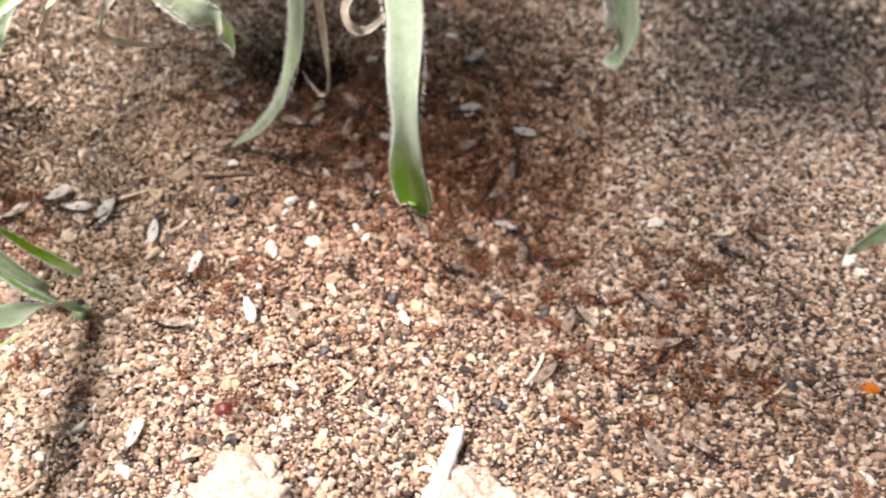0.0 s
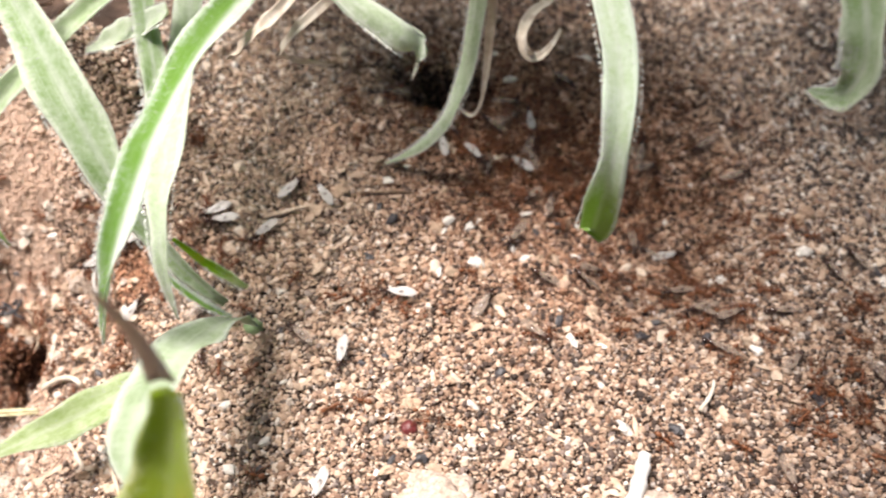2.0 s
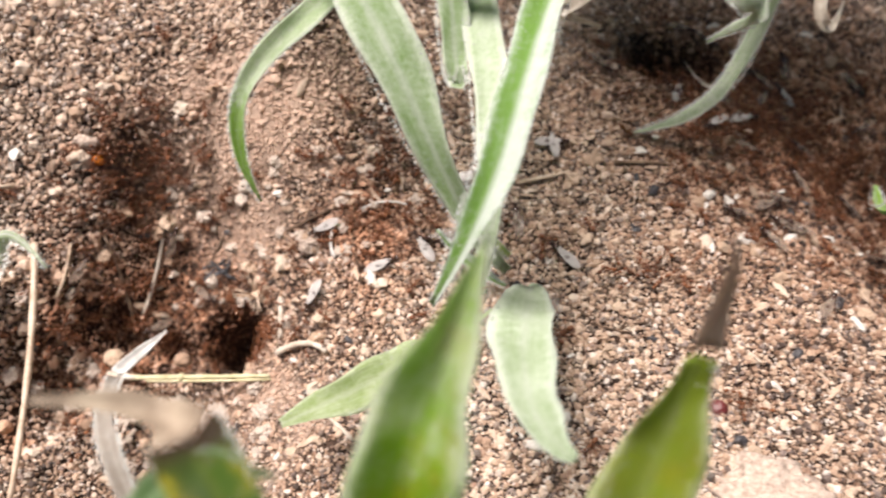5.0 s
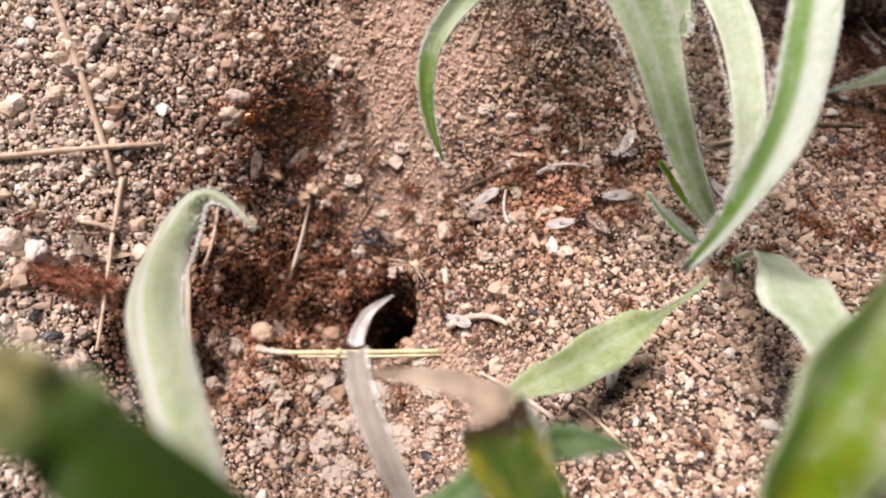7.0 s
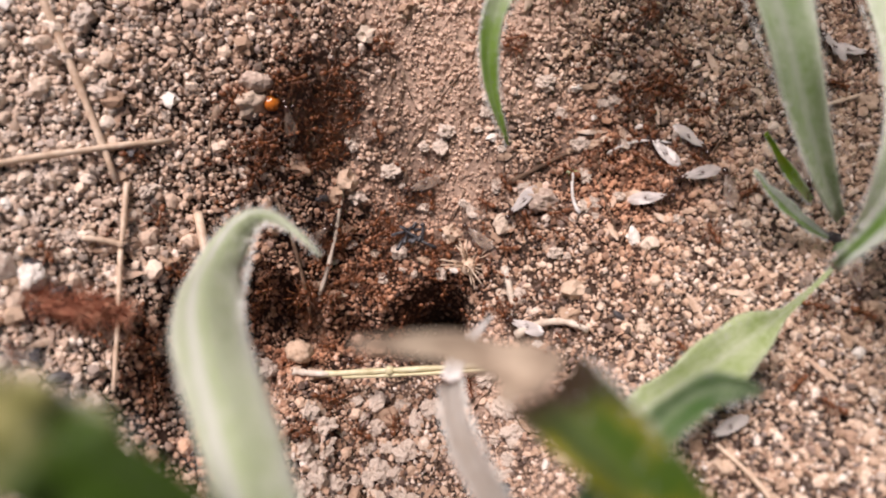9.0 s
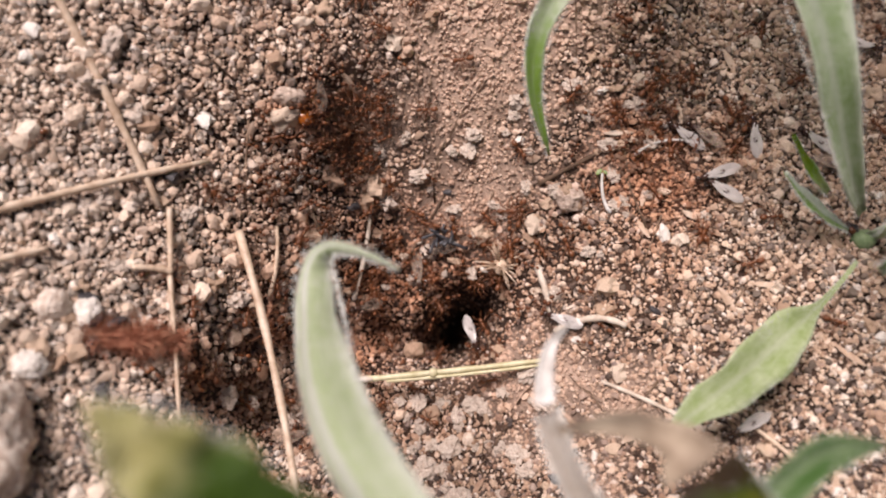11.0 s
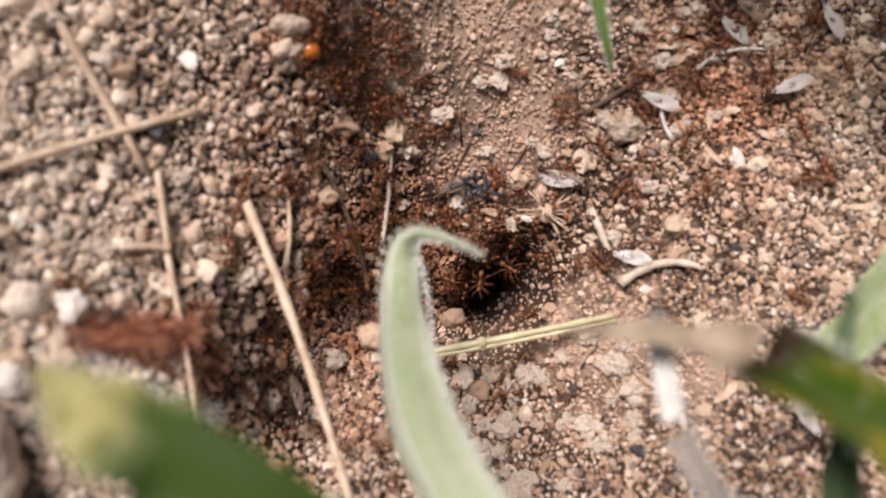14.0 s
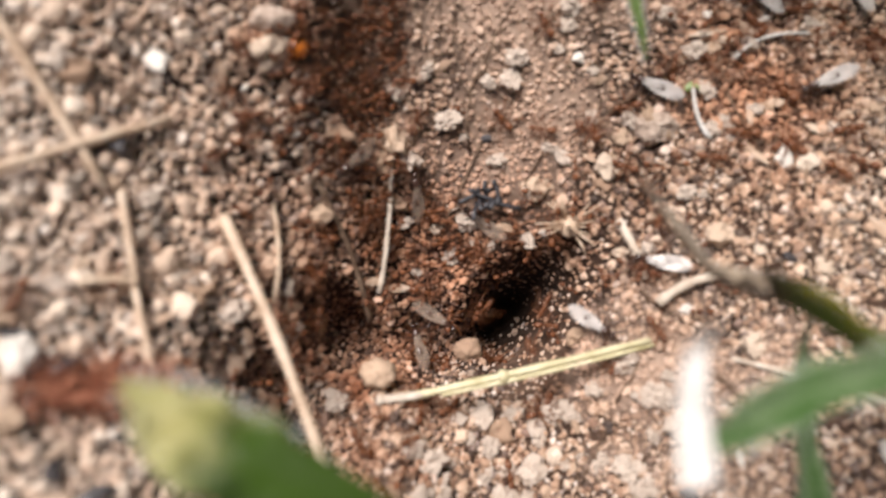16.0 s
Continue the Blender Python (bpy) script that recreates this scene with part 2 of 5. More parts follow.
def leaf_material(name, green, pale, silver, rib=0.5, glow=0.3, stripe=0.0, bare_tip=0.0, felt_or_lit_tip=0.0, burnt=0.0, rim=0.9, sheen=0.35, pale_line_at=0.5, yellow=0.0, yellow_from=0.0):
    """Downy leaf: green under a pale felt, with a pale midrib, long veins and a white woolly rim. silver: how much
    felt. An off-centre midrib line is a painted crease highlight.
    """
    n = Nodes(name)
    uv = n.tree.nodes.new("ShaderNodeUVMap").outputs["UV"]
    split = n.tree.nodes.new("ShaderNodeSeparateXYZ")
    n.link(uv, split.inputs[0])
    across = n.math('ABSOLUTE', n.math('SUBTRACT', split.outputs["Y"], 0.5))
    patch = n.noise(260, 5, 0.7)
    wool = n.noise(1100, 4, 0.7)
    fibre_map = n.tree.nodes.new("ShaderNodeMapping")
    fibre_map.inputs["Scale"].default_value = (2.2, 40.0, 1.0)
    n.link(uv, fibre_map.inputs["Vector"])
    fibre = n.noise(3.0, 4, 0.6, fibre_map.outputs["Vector"])
    felt = n.noise(2600, 3, 0.7)
    cover = n.math('ADD', n.math('MULTIPLY', n.math('SUBTRACT', patch, 0.5), 1.1), silver)
    cover = n.math('ADD', cover, n.math('MULTIPLY', n.math('SUBTRACT', wool, 0.5), 0.75))
    cover = n.math('ADD', cover, n.math('MULTIPLY', n.math('SUBTRACT', fibre, 0.5), 1.6))
    edge = n.ramp(n.math('ADD', across, n.math('MULTIPLY', n.math('SUBTRACT', wool, 0.5), 0.16)), [(0.30, (0, 0, 0)), (0.40, (0.35 * rim,) * 3), (0.5, (rim,) * 3)])
    cover = n.math('ADD', cover, edge)
    if stripe:
        half = n.ramp(n.math('ADD', split.outputs["Y"], n.math('MULTIPLY', n.math('ADD', patch, wool), 0.1)), [(0.12, (0.25, 0.25, 0.25)), (0.32, (1, 1, 1)), (0.48, (1, 1, 1)), (0.66, (0, 0, 0))])
        cover = n.math('ADD', cover, n.math('MULTIPLY', half, stripe))
    if bare_tip:
        outer = n.ramp(split.outputs["X"], [(0.55, (0, 0, 0)), (0.70, (1, 1, 1))])
        cover = n.math('SUBTRACT', cover, n.math('MULTIPLY', outer, bare_tip))
    if felt_or_lit_tip:
        outer = n.ramp(n.math('ADD', split.outputs["X"], n.math('MULTIPLY', patch, 0.2)), [(0.44, (0, 0, 0)), (0.86, (1, 1, 1))])
        cover = n.math('ADD', cover, n.math('MULTIPLY', outer, felt_or_lit_tip))
    cover.node.use_clamp = True
    tone = n.mix(n.math('MULTIPLY', fibre, 0.7), green, tuple(c * 1.7 for c in green))
    if yellow:
        tone = n.mix(n.ramp(n.math('ADD', n.noise(170, 3, 0.6), n.math('MULTIPLY', fibre, 0.5)), [(0.74, (0, 0, 0)), (0.92, (yellow,) * 3)]) if not yellow_from else n.mix(1.0, n.ramp(n.math('ADD', n.noise(170, 3, 0.6), n.math('MULTIPLY', fibre, 0.5)), [(0.66, (0, 0, 0)), (0.86, (yellow,) * 3)]), n.ramp(split.outputs["X"], [(yellow_from, (0, 0, 0)), (yellow_from + 0.2, (1, 1, 1))]), 'MULTIPLY'), tone, (0.52, 0.43, 0.02))
    colour = n.mix(cover, tone, pale)
    mid = n.ramp(n.math('ABSOLUTE', n.math('SUBTRACT', split.outputs["Y"], pale_line_at)), [(0.0, (1, 1, 1)), (0.05, (0.6, 0.6, 0.6)), (0.13, (0, 0, 0))])
    colour = n.mix(n.math('MULTIPLY', mid, rib), colour, tuple(min(0.86, c * 1.15 + 0.08) for c in pale))
    if burnt:
        scorch = n.ramp(n.math('ADD', split.outputs["X"], n.math('MULTIPLY', n.math('SUBTRACT', patch, 0.5), 0.3)), [(burnt, (0, 0, 0)), (burnt + 0.09, (1, 1, 1))])
        colour = n.mix(scorch, colour, (0.05, 0.028, 0.012))
    colour = n.mix(0.22, colour, n.ramp(felt, [(0.33, (0.55, 0.60, 0.50)), (0.5, (0.92, 0.94, 0.9)), (0.66, (1.0, 1.0, 1.0))]), 'MULTIPLY')
    spots = n.ramp(n.noise(1300, 3, 0.6), [(0.70, (0, 0, 0)), (0.76, (1, 1, 1))])
    colour = n.mix(n.math('MULTIPLY', spots, 0.4), colour, (0.10, 0.07, 0.03))
    n.link(colour, n.bsdf.inputs["Base Color"])
    n.bsdf.inputs["Roughness"].default_value = 0.5
    n.bsdf.inputs["Sheen Weight"].default_value = sheen
    n.bsdf.inputs["Sheen Roughness"].default_value = 0.4
    n.bump(n.math('ADD', n.math('MULTIPLY', fibre, 1.3), n.math('MULTIPLY', n.math('ADD', felt, wool), 0.5)), 0.6, 0.00025)
    back = n.tree.nodes.new("ShaderNodeBsdfTranslucent")
    n.link(n.mix(0.6, colour, tuple(c * 2.0 for c in green)), back.inputs["Color"])
    both = n.tree.nodes.new("ShaderNodeMixShader")
    both.inputs[0].default_value = glow
    n.link(n.bsdf.outputs[0], both.inputs[1])
    n.link(back.outputs[0], both.inputs[2])
    n.link(both.outputs[0], n.out.inputs["Surface"])
    return n.mat


def plain_material(name, stops, scale, rough=0.7, sheen=0.0, bump=0.3, coat=0.0):
    n = Nodes(name)
    speck = n.noise(scale, 5, 0.65)
    n.link(n.ramp(speck, stops), n.bsdf.inputs["Base Color"])
    n.bsdf.inputs["Roughness"].default_value = rough
    n.bsdf.inputs["Sheen Weight"].default_value = sheen
    n.bsdf.inputs["Coat Weight"].default_value = coat
    n.bump(speck, bump, 0.0002)
    return n.mat


def clear_material(name, colour, see, rough=0.25):
    """Thin wing membrane or fine hair: part of the light goes through."""
    n = Nodes(name)
    streak = n.noise(1500, 3, 0.6)
    n.link(n.mix(streak, colour, tuple(c * 0.75 for c in colour)), n.bsdf.inputs["Base Color"])
    n.bsdf.inputs["Roughness"].default_value = rough
    through_it = n.tree.nodes.new("ShaderNodeBsdfTransparent")
    both = n.tree.nodes.new("ShaderNodeMixShader")
    both.inputs[0].default_value = see
    n.link(n.bsdf.outputs[0], both.inputs[1])
    n.link(through_it.outputs[0], both.inputs[2])
    n.link(both.outputs[0], n.out.inputs["Surface"])
    return n.mat


STONE_STOPS = [(0.0, (0.035, 0.029, 0.030)), (0.10, (0.11, 0.082, 0.075)), (0.17, (0.29, 0.255, 0.25)), (0.24, (0.32, 0.205, 0.150)), (0.42, (0.46, 0.328, 0.244)),
               (0.60, (0.59, 0.45, 0.350)), (0.78, (0.71, 0.58, 0.475)), (0.92, (0.82, 0.73, 0.64)), (1.0, (0.90, 0.88, 0.86))]
DARK_STOPS = [(0.0, (0.018, 0.018, 0.022)), (0.35, (0.05, 0.045, 0.048)), (0.6, (0.13, 0.105, 0.095)), (0.8, (0.36, 0.29, 0.25)), (0.9, (0.78, 0.74, 0.70)), (1.0, (0.88, 0.87, 0.86))]
SOIL = soil_material()
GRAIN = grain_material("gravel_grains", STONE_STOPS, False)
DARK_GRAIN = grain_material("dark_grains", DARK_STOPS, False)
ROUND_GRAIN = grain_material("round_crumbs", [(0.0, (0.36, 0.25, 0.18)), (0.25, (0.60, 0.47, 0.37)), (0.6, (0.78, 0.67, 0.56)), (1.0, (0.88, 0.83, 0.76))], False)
PEBBLE = grain_material("pebble_stone", [(0.0, (0.36, 0.24, 0.17)), (0.3, (0.50, 0.36, 0.26)), (0.7, (0.64, 0.50, 0.385)), (1.0, (0.76, 0.66, 0.56))], True)
PALE_STONE = plain_material("pale_limestone", [(0.3, (0.28, 0.20, 0.16)), (0.5, (0.50, 0.39, 0.32)), (0.7, (0.68, 0.58, 0.49))], 1500, 0.95, bump=1.0)
CLOD = plain_material("dried_soil_clod", [(0.28, (0.34, 0.24, 0.18)), (0.45, (0.58, 0.47, 0.39)), (0.62, (0.77, 0.69, 0.61)), (0.75, (0.84, 0.81, 0.77))], 1100, 0.95, bump=1.0)
WHITE_CHIP = plain_material("white_stone_chip", [(0.3, (0.55, 0.49, 0.43)), (0.5, (0.74, 0.69, 0.63)), (0.7, (0.82, 0.79, 0.75))], 700, 0.6)
BLACK_CHIP = plain_material("black_stone_chip", [(0.3, (0.02, 0.02, 0.022)), (0.55, (0.06, 0.055, 0.06)), (0.75, (0.16, 0.14, 0.14))], 700, 0.45)
DARK_BITS = plain_material("charred_bits", [(0.35, (0.015, 0.015, 0.018)), (0.6, (0.06, 0.06, 0.07)), (0.72, (0.35, 0.36, 0.38))], 1500, 0.5)
LEAF_SILVER = leaf_material("downy_leaf_silver", (0.22, 0.37, 0.08), (0.90, 0.95, 0.84), 0.66, 0.2, 0.35)
LEAF_MIXED = leaf_material("downy_leaf", (0.16, 0.30, 0.05), (0.88, 0.94, 0.80), 0.36, 0.4, 0.35)
LEAF_STRIPE = leaf_material("striped_downy_leaf", (0.17, 0.34, 0.04), (0.90, 0.95, 0.91), 0.02, 0.2, 0.35, 0.95)
LEAF_PALE = leaf_material("pale_felted_leaf", (0.24, 0.36, 0.13), (0.80, 0.87, 0.74), 0.52, 0.2)
# The off-centre pale line paints the highlight along the crease.
LEAF_HOOK = leaf_material("creased_felted_leaf", (0.30, 0.40, 0.16), (0.90, 0.93, 0.82), 0.38, 1.0, 0.3, 0.0, pale_line_at=0.36)
LEAF_LOW = leaf_material("low_mottled_leaf", (0.22, 0.32, 0.07), (0.78, 0.84, 0.62), 0.34, 0.3, 0.3, rim=0.35)
LEAF_TWO = leaf_material("half_felted_leaf", (0.24, 0.40, 0.05), (0.88, 0.94, 0.88), 0.75, 0.3, 0.4, 0.0, 1.1)
LEAF_GREEN = leaf_material("fresh_green_leaf", (0.25, 0.42, 0.012), (0.87, 0.89, 0.76), -0.42, 0.0, 0.55, 0.0, 0.0, 0.9, rim=1.1, sheen=0.15, yellow=0.6)
# Its pale felted end also imitates sunlight on the turned blade.
LEAF_DARK = leaf_material("dark_green_leaf", (0.042, 0.090, 0.005), (0.74, 0.70, 0.34), -0.50, 0.0, 0.3, 0.0, 0.0, 1.3, rim=0.45, sheen=0.05, yellow=0.9, yellow_from=0.55)
LEAF_BLADE = leaf_material("plain_green_leaf", (0.055, 0.14, 0.025), (0.46, 0.58, 0.34), 0.15, 0.3, 0.3, rim=0.5, sheen=0.15)
LEAF_TIP = leaf_material("green_tipped_leaf", (0.23, 0.40, 0.05), (0.88, 0.93, 0.80), 0.70, 0.15, 0.4, 0.0, 0.75)
LEAF_OLIVE = leaf_material("yellowing_leaf", (0.26, 0.34, 0.025), (0.82, 0.83, 0.56), -0.05, 0.1, 0.5, sheen=0.2, yellow=0.4)
LEAF_BURNT = leaf_material("withering_leaf", (0.050, 0.105, 0.004), (0.36, 0.32, 0.03), -0.35, 0.1, 0.4, burnt=0.33, rim=0.1, sheen=0.0, yellow=0.8)
DRY_PALE = plain_material("dry_pale_leaf", [(0.3, (0.42, 0.32, 0.24)), (0.5, (0.60, 0.52, 0.43)), (0.7, (0.74, 0.68, 0.60))], 420, 0.75, 0.2)
DRY_WHITE = plain_material("dry_white_leaf", [(0.3, (0.46, 0.43, 0.40)), (0.5, (0.64, 0.62, 0.59)), (0.7, (0.77, 0.75, 0.73))], 420, 0.7, 0.3)
DRY_BROWN = plain_material("dry_brown_tip", [(0.3, (0.12, 0.086, 0.058)), (0.5, (0.27, 0.205, 0.145)), (0.7, (0.42, 0.34, 0.25))], 300, 0.7, 0.2)
DRY_MILK = leaf_material("dry_greyish_leaf", (0.34, 0.27, 0.21), (0.72, 0.68, 0.63), 0.55, 0.2, 0.35, rim=0.3)
DRY_GREY = leaf_material("dry_grey_tip", (0.40, 0.31, 0.24), (0.78, 0.70, 0.62), 0.6, 0.4, 0.5, rim=0.3)
STRAW = plain_material("straw", [(0.3, (0.40, 0.27, 0.18)), (0.5, (0.60, 0.46, 0.34)), (0.7, (0.74, 0.62, 0.50))], 500, 0.5)
GREEN_STRAW = plain_material("greenish_straw", [(0.3, (0.44, 0.39, 0.20)), (0.5, (0.64, 0.59, 0.38)), (0.7, (0.78, 0.74, 0.58))], 300, 0.45)
TWIG = plain_material("dark_litter", [(0.3, (0.05, 0.03, 0.02)), (0.5, (0.16, 0.10, 0.065)), (0.75, (0.38, 0.28, 0.20))], 350, 0.85)
FLAKE = plain_material("husk_flake", [(0.3, (0.36, 0.22, 0.15)), (0.5, (0.52, 0.38, 0.28)), (0.7, (0.68, 0.57, 0.47))], 300, 0.6)
RED_FUZZ = plain_material("red_fuzz", [(0.3, (0.20, 0.06, 0.03)), (0.5, (0.38, 0.15, 0.085)), (0.7, (0.52, 0.28, 0.18))], 500, 0.8)
ORANGE = plain_material("orange_seed", [(0.3, (0.45, 0.10, 0.01)), (0.6, (0.62, 0.19, 0.02))], 500, 0.2, coat=0.5)
RED_SEED = plain_material("red_seed", [(0.3, (0.07, 0.012, 0.012)), (0.6, (0.16, 0.03, 0.03))], 500, 0.4)
ANT_RED = plain_material("ant_red", [(0.35, (0.10, 0.034, 0.014)), (0.65, (0.24, 0.085, 0.030))], 900, 0.4, coat=0.1)
ANT_DUSK = plain_material("ant_brown", [(0.3, (0.055, 0.020, 0.010)), (0.5, (0.16, 0.055, 0.021)), (0.7, (0.30, 0.105, 0.035))], 600, 0.45)
ANT_DARK = plain_material("ant_dark", [(0.35, (0.022, 0.012, 0.010)), (0.65, (0.075, 0.036, 0.024))], 900, 0.22, coat=0.4)
WING = clear_material("wing_membrane", (0.84, 0.79, 0.76), 0.58)
WING_BROWN = clear_material("brownish_wing_membrane", (0.52, 0.40, 0.32), 0.80)
HAIR = clear_material("leaf_down", (0.90, 0.92, 0.88), 0.35, 0.6)


# ---- helpers ----
def part(name, bm, material, parent=None, label="", smooth=True):
    me = bpy.data.meshes.new(name)
    bm.normal_update()
    bm.to_mesh(me)
    bm.free()
    if smooth:
        me.polygons.foreach_set("use_smooth", np.ones(len(me.polygons), bool))
    me.materials.append(material)
    ob = new(name, me)
    if parent is not None:
        ob.parent = parent
    return tagged(ob, label)


def mesh_of(name, verts, faces, material, smooth=True):
    """One mesh from arrays of corners and triangles."""
    me = bpy.data.meshes.new(name)
    me.vertices.add(len(verts))
    me.vertices.foreach_set("co", np.asarray(verts, np.float32).ravel())
    me.loops.add(faces.size)
    me.loops.foreach_set("vertex_index", faces.astype(np.int32).ravel())
    me.polygons.add(len(faces))
    me.polygons.foreach_set("loop_start", np.arange(0, faces.size, faces.shape[1], dtype=np.int32))
    me.update(calc_edges=True)
    me.polygons.foreach_set("use_smooth", np.full(len(me.polygons), smooth, bool))
    me.materials.append(material)
    return me


def cm(p):
    return Vector(p) * CM


def blob(bm, at, size, turn=None, levels=2, rough=0.0, seed=0):
    """A rounded lump, with an uneven surface where rough is given."""
    m = Matrix.Translation(at) @ (turn.to_4x4() if turn else Matrix()) @ Matrix.Diagonal((*size, 1))
    made = bmesh.ops.create_icosphere(bm, subdivisions=levels, radius=1.0)["verts"]
    for v in made:
        if rough:
            v.co *= 1 + rough * noise.noise(v.co * 1.4 + Vector((seed * 7.3, seed, -seed))) + 0.4 * rough * noise.noise(v.co * 3.7 + Vector((seed, 5.1, seed))) + (0.3 * rough * noise.noise(v.co * 9.0 + Vector((1.7, seed, 2.0))) if levels > 3 else 0)
        v.co = m @ v.co
    return made


def tube(bm, points, radii, sides=6):
    """A round tapered rod along points."""
    rings = []
    n = len(points)
    up = Vector((0.13, 0.31, 0.94))
    for i, p in enumerate(points):
        along = (points[min(i + 1, n - 1)] - points[max(i - 1, 0)]).normalized()
        a = along.cross(up).normalized()
        b = along.cross(a).normalized()
        r = radii[i] if len(radii) == n else radii[0] + (radii[-1] - radii[0]) * i / (n - 1)
        rings.append([bm.verts.new(p + r * (math.cos(k * math.tau / sides) * a + math.sin(k * math.tau / sides) * b)) for k in range(sides)])
    for lo, hi in zip(rings, rings[1:]):
        for k in range(sides):
            bm.faces.new((lo[k], lo[(k + 1) % sides], hi[(k + 1) % sides], hi[k]))
    bm.faces.new(rings[0][::-1])
    bm.faces.new(rings[-1])


def bezier(points, u):
    pts = [Vector(p) for p in points]
    while len(pts) > 1:
        pts = [a.lerp(b, u) for a, b in zip(pts, pts[1:])]
    return pts[0]


# ---- ground: a slope with a trodden hollow and nest holes (centimetres: x, y, spread, height) ----
SWELLS = [(-12.0, 5.0, 3.5, -3.26), (-12.0, 8.0, 1.0, -0.72), (-12.0, 12.0, 3.5, 0.92), (1.0, 10.0, 1.5, -1.03), (-13.0, 9.0, 1.0, 0.83),
          (-10.0, 11.0, 1.0, 1.33), (-11.0, 5.0, 1.0, -0.89), (-16.0, 10.0, 1.0, 0.65), (-12.0, 8.0, 1.5, -1.22)]
# nest holes: x, y, radius, depth
HOLES = [(-10.85, 6.95, 0.57, 2.3), (-11.9, 6.9, 0.5, 0.7), (-12.95, 6.9, 0.5, 1.15), (-12.6, 9.1, 0.42, 0.5), (-3.55, 12.6, 0.6, 1.4), (-2.6, 12.6, 0.5, 0.9), (-14.2, 5.2, 0.5, 0.8), (-13.62, 5.75, 0.7, 1.1), (-13.75, 4.85, 0.6, 1.0), (-14.15, 6.2, 0.35, 0.5)]


def wave(x, y, size, seed):
    """Smooth random heights, -1 to 1."""
    rng = np.random.RandomState(seed)
    z = 0.0
    for k in range(7):
        a = rng.uniform(0, math.tau)
        f = math.tau / (size * rng.uniform(0.7, 1.5))
        z = z + np.sin(f * (np.cos(a) * x + np.sin(a) * y) + rng.uniform(0, math.tau))
    return z / 4.0


def ground_cm(x, y, holes=True):
    x, y = np.asarray(x, float), np.asarray(y, float)
    z = -0.922 - 0.0182 * np.clip(x, -20, 9) + 0.1421 * np.clip(y, -3, 16)
    for gx, gy, s, h in SWELLS:
        z = z + h * np.exp(-((x - gx) ** 2 + (y - gy) ** 2) / (2 * s * s))
    z = z + 0.05 * wave(x, y, 1.6, 3) + 0.035 * wave(x, y, 0.7, 4)
    if holes:
        for hx, hy, r, d in HOLES:
            z = z - d * np.exp(-(((x - hx) ** 2 + (y - hy) ** 2) / (r * r)) ** 1.6)
    return z


def graded(lo, hi, step):
    """Lines close together from lo to hi, and ever wider apart out to thirty metres."""
    inner = list(np.arange(lo, hi, step))
    out, d = [], step
    at = hi
    while at < 3000:
        out.append(at)
        d *= 1.28
        at += d
    low, d, at = [], step, lo
    while at > -3000:
        d *= 1.28
        at -= d
        low.append(at)
    return np.array(low[::-1] + inner + out)


def build_ground():
    xs, ys = graded(-18.5, 8.5, 0.075), graded(1.5, 15.0, 0.075)
    gx, gy = np.meshgrid(xs, ys)
    near = np.exp(-(np.maximum(0, np.hypot(gx + 5, gy - 7) - 16) / 4) ** 2)
    gz = ground_cm(gx, gy) + near * (0.022 * wave(gx, gy, 0.33, 7) + 0.016 * wave(gx, gy, 0.17, 8))
    sunk = ground_cm(gx, gy, False) - ground_cm(gx, gy)      # the nest holes run in under their upper rim
    gx, gy = gx + 0.22 * sunk, gy + 0.62 * sunk
    verts = np.stack([gx, gy, gz], -1).reshape(-1, 3) * CM
    w = len(xs)
    i = (np.arange(len(ys) - 1)[:, None] * w + np.arange(w - 1)[None]).ravel()
    faces = np.stack([i, i + 1, i + w + 1, i + w], -1)
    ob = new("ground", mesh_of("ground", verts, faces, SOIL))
    tagged(ob, "dry pinkish-brown sandy soil, sloping into a trodden hollow with nest holes", "ground", kind="structure")



def ico_arrays(levels):
    """Corners and triangles of a round lump; at level 0 an eight-sided grain."""
    if levels == 0:
        v = np.array([(1, 0, 0), (-1, 0, 0), (0, 1, 0), (0, -1, 0), (0, 0, 1), (0, 0, -1)], float)
        f = np.array([(0, 2, 4), (2, 1, 4), (1, 3, 4), (3, 0, 4), (2, 0, 5), (1, 2, 5), (3, 1, 5), (0, 3, 5)])
        return v, f
    bm = bmesh.new()
    bmesh.ops.create_icosphere(bm, subdivisions=levels, radius=1.0)
    v = np.array([p.co[:] for p in bm.verts])
    f = np.array([[q.index for q in p.verts] for p in bm.faces])
    bm.free()
    return v, f


def everywhere(x, y):
    """Thick on the slope and the bank, thinner uphill and out to the side."""
    return np.clip(1.0 - np.maximum(0, y - 12.5) / 5.0, 0.4, 1.0) * np.clip(1.0 - np.maximum(0, x - 7.5) / 3.0, 0.4, 1.0)


def dark_ground(x, y):
    """Where dark grit lies thick: the slope past the hanging leaves, and streaks on the bank. Two patches near the
    holes stand in for shaded crevices.
    """
    return 0.10 + 0.9 / (1 + np.exp(-(x - 0.6 + 0.25 * (y - 6)) / 1.4)) + 0.25 * (x < -14) + 0.45 * np.exp(-((x + 10.8) / 1.8) ** 2 - ((y - 4.9) / 0.9) ** 2) + 0.4 * np.exp(-((x + 8.4) / 1.4) ** 2 - ((y - 7.0) / 1.6) ** 2)


def crumb_ground(x, y):
    """Where round crumbs lie: the bank above the hollow, thinner below the holes."""
    return 0.95 / (1 + np.exp((x + 13.7 + 0.12 * (y - 6)) / 0.35)) + 0.35 * np.exp(-((x + 11.3) / 1.5) ** 2 - ((y - 5.2) / 0.8) ** 2) + 0.4 * np.exp(-((x + 8.6) / 1.3) ** 2 - ((y - 7.0) / 1.2) ** 2) + 0.06


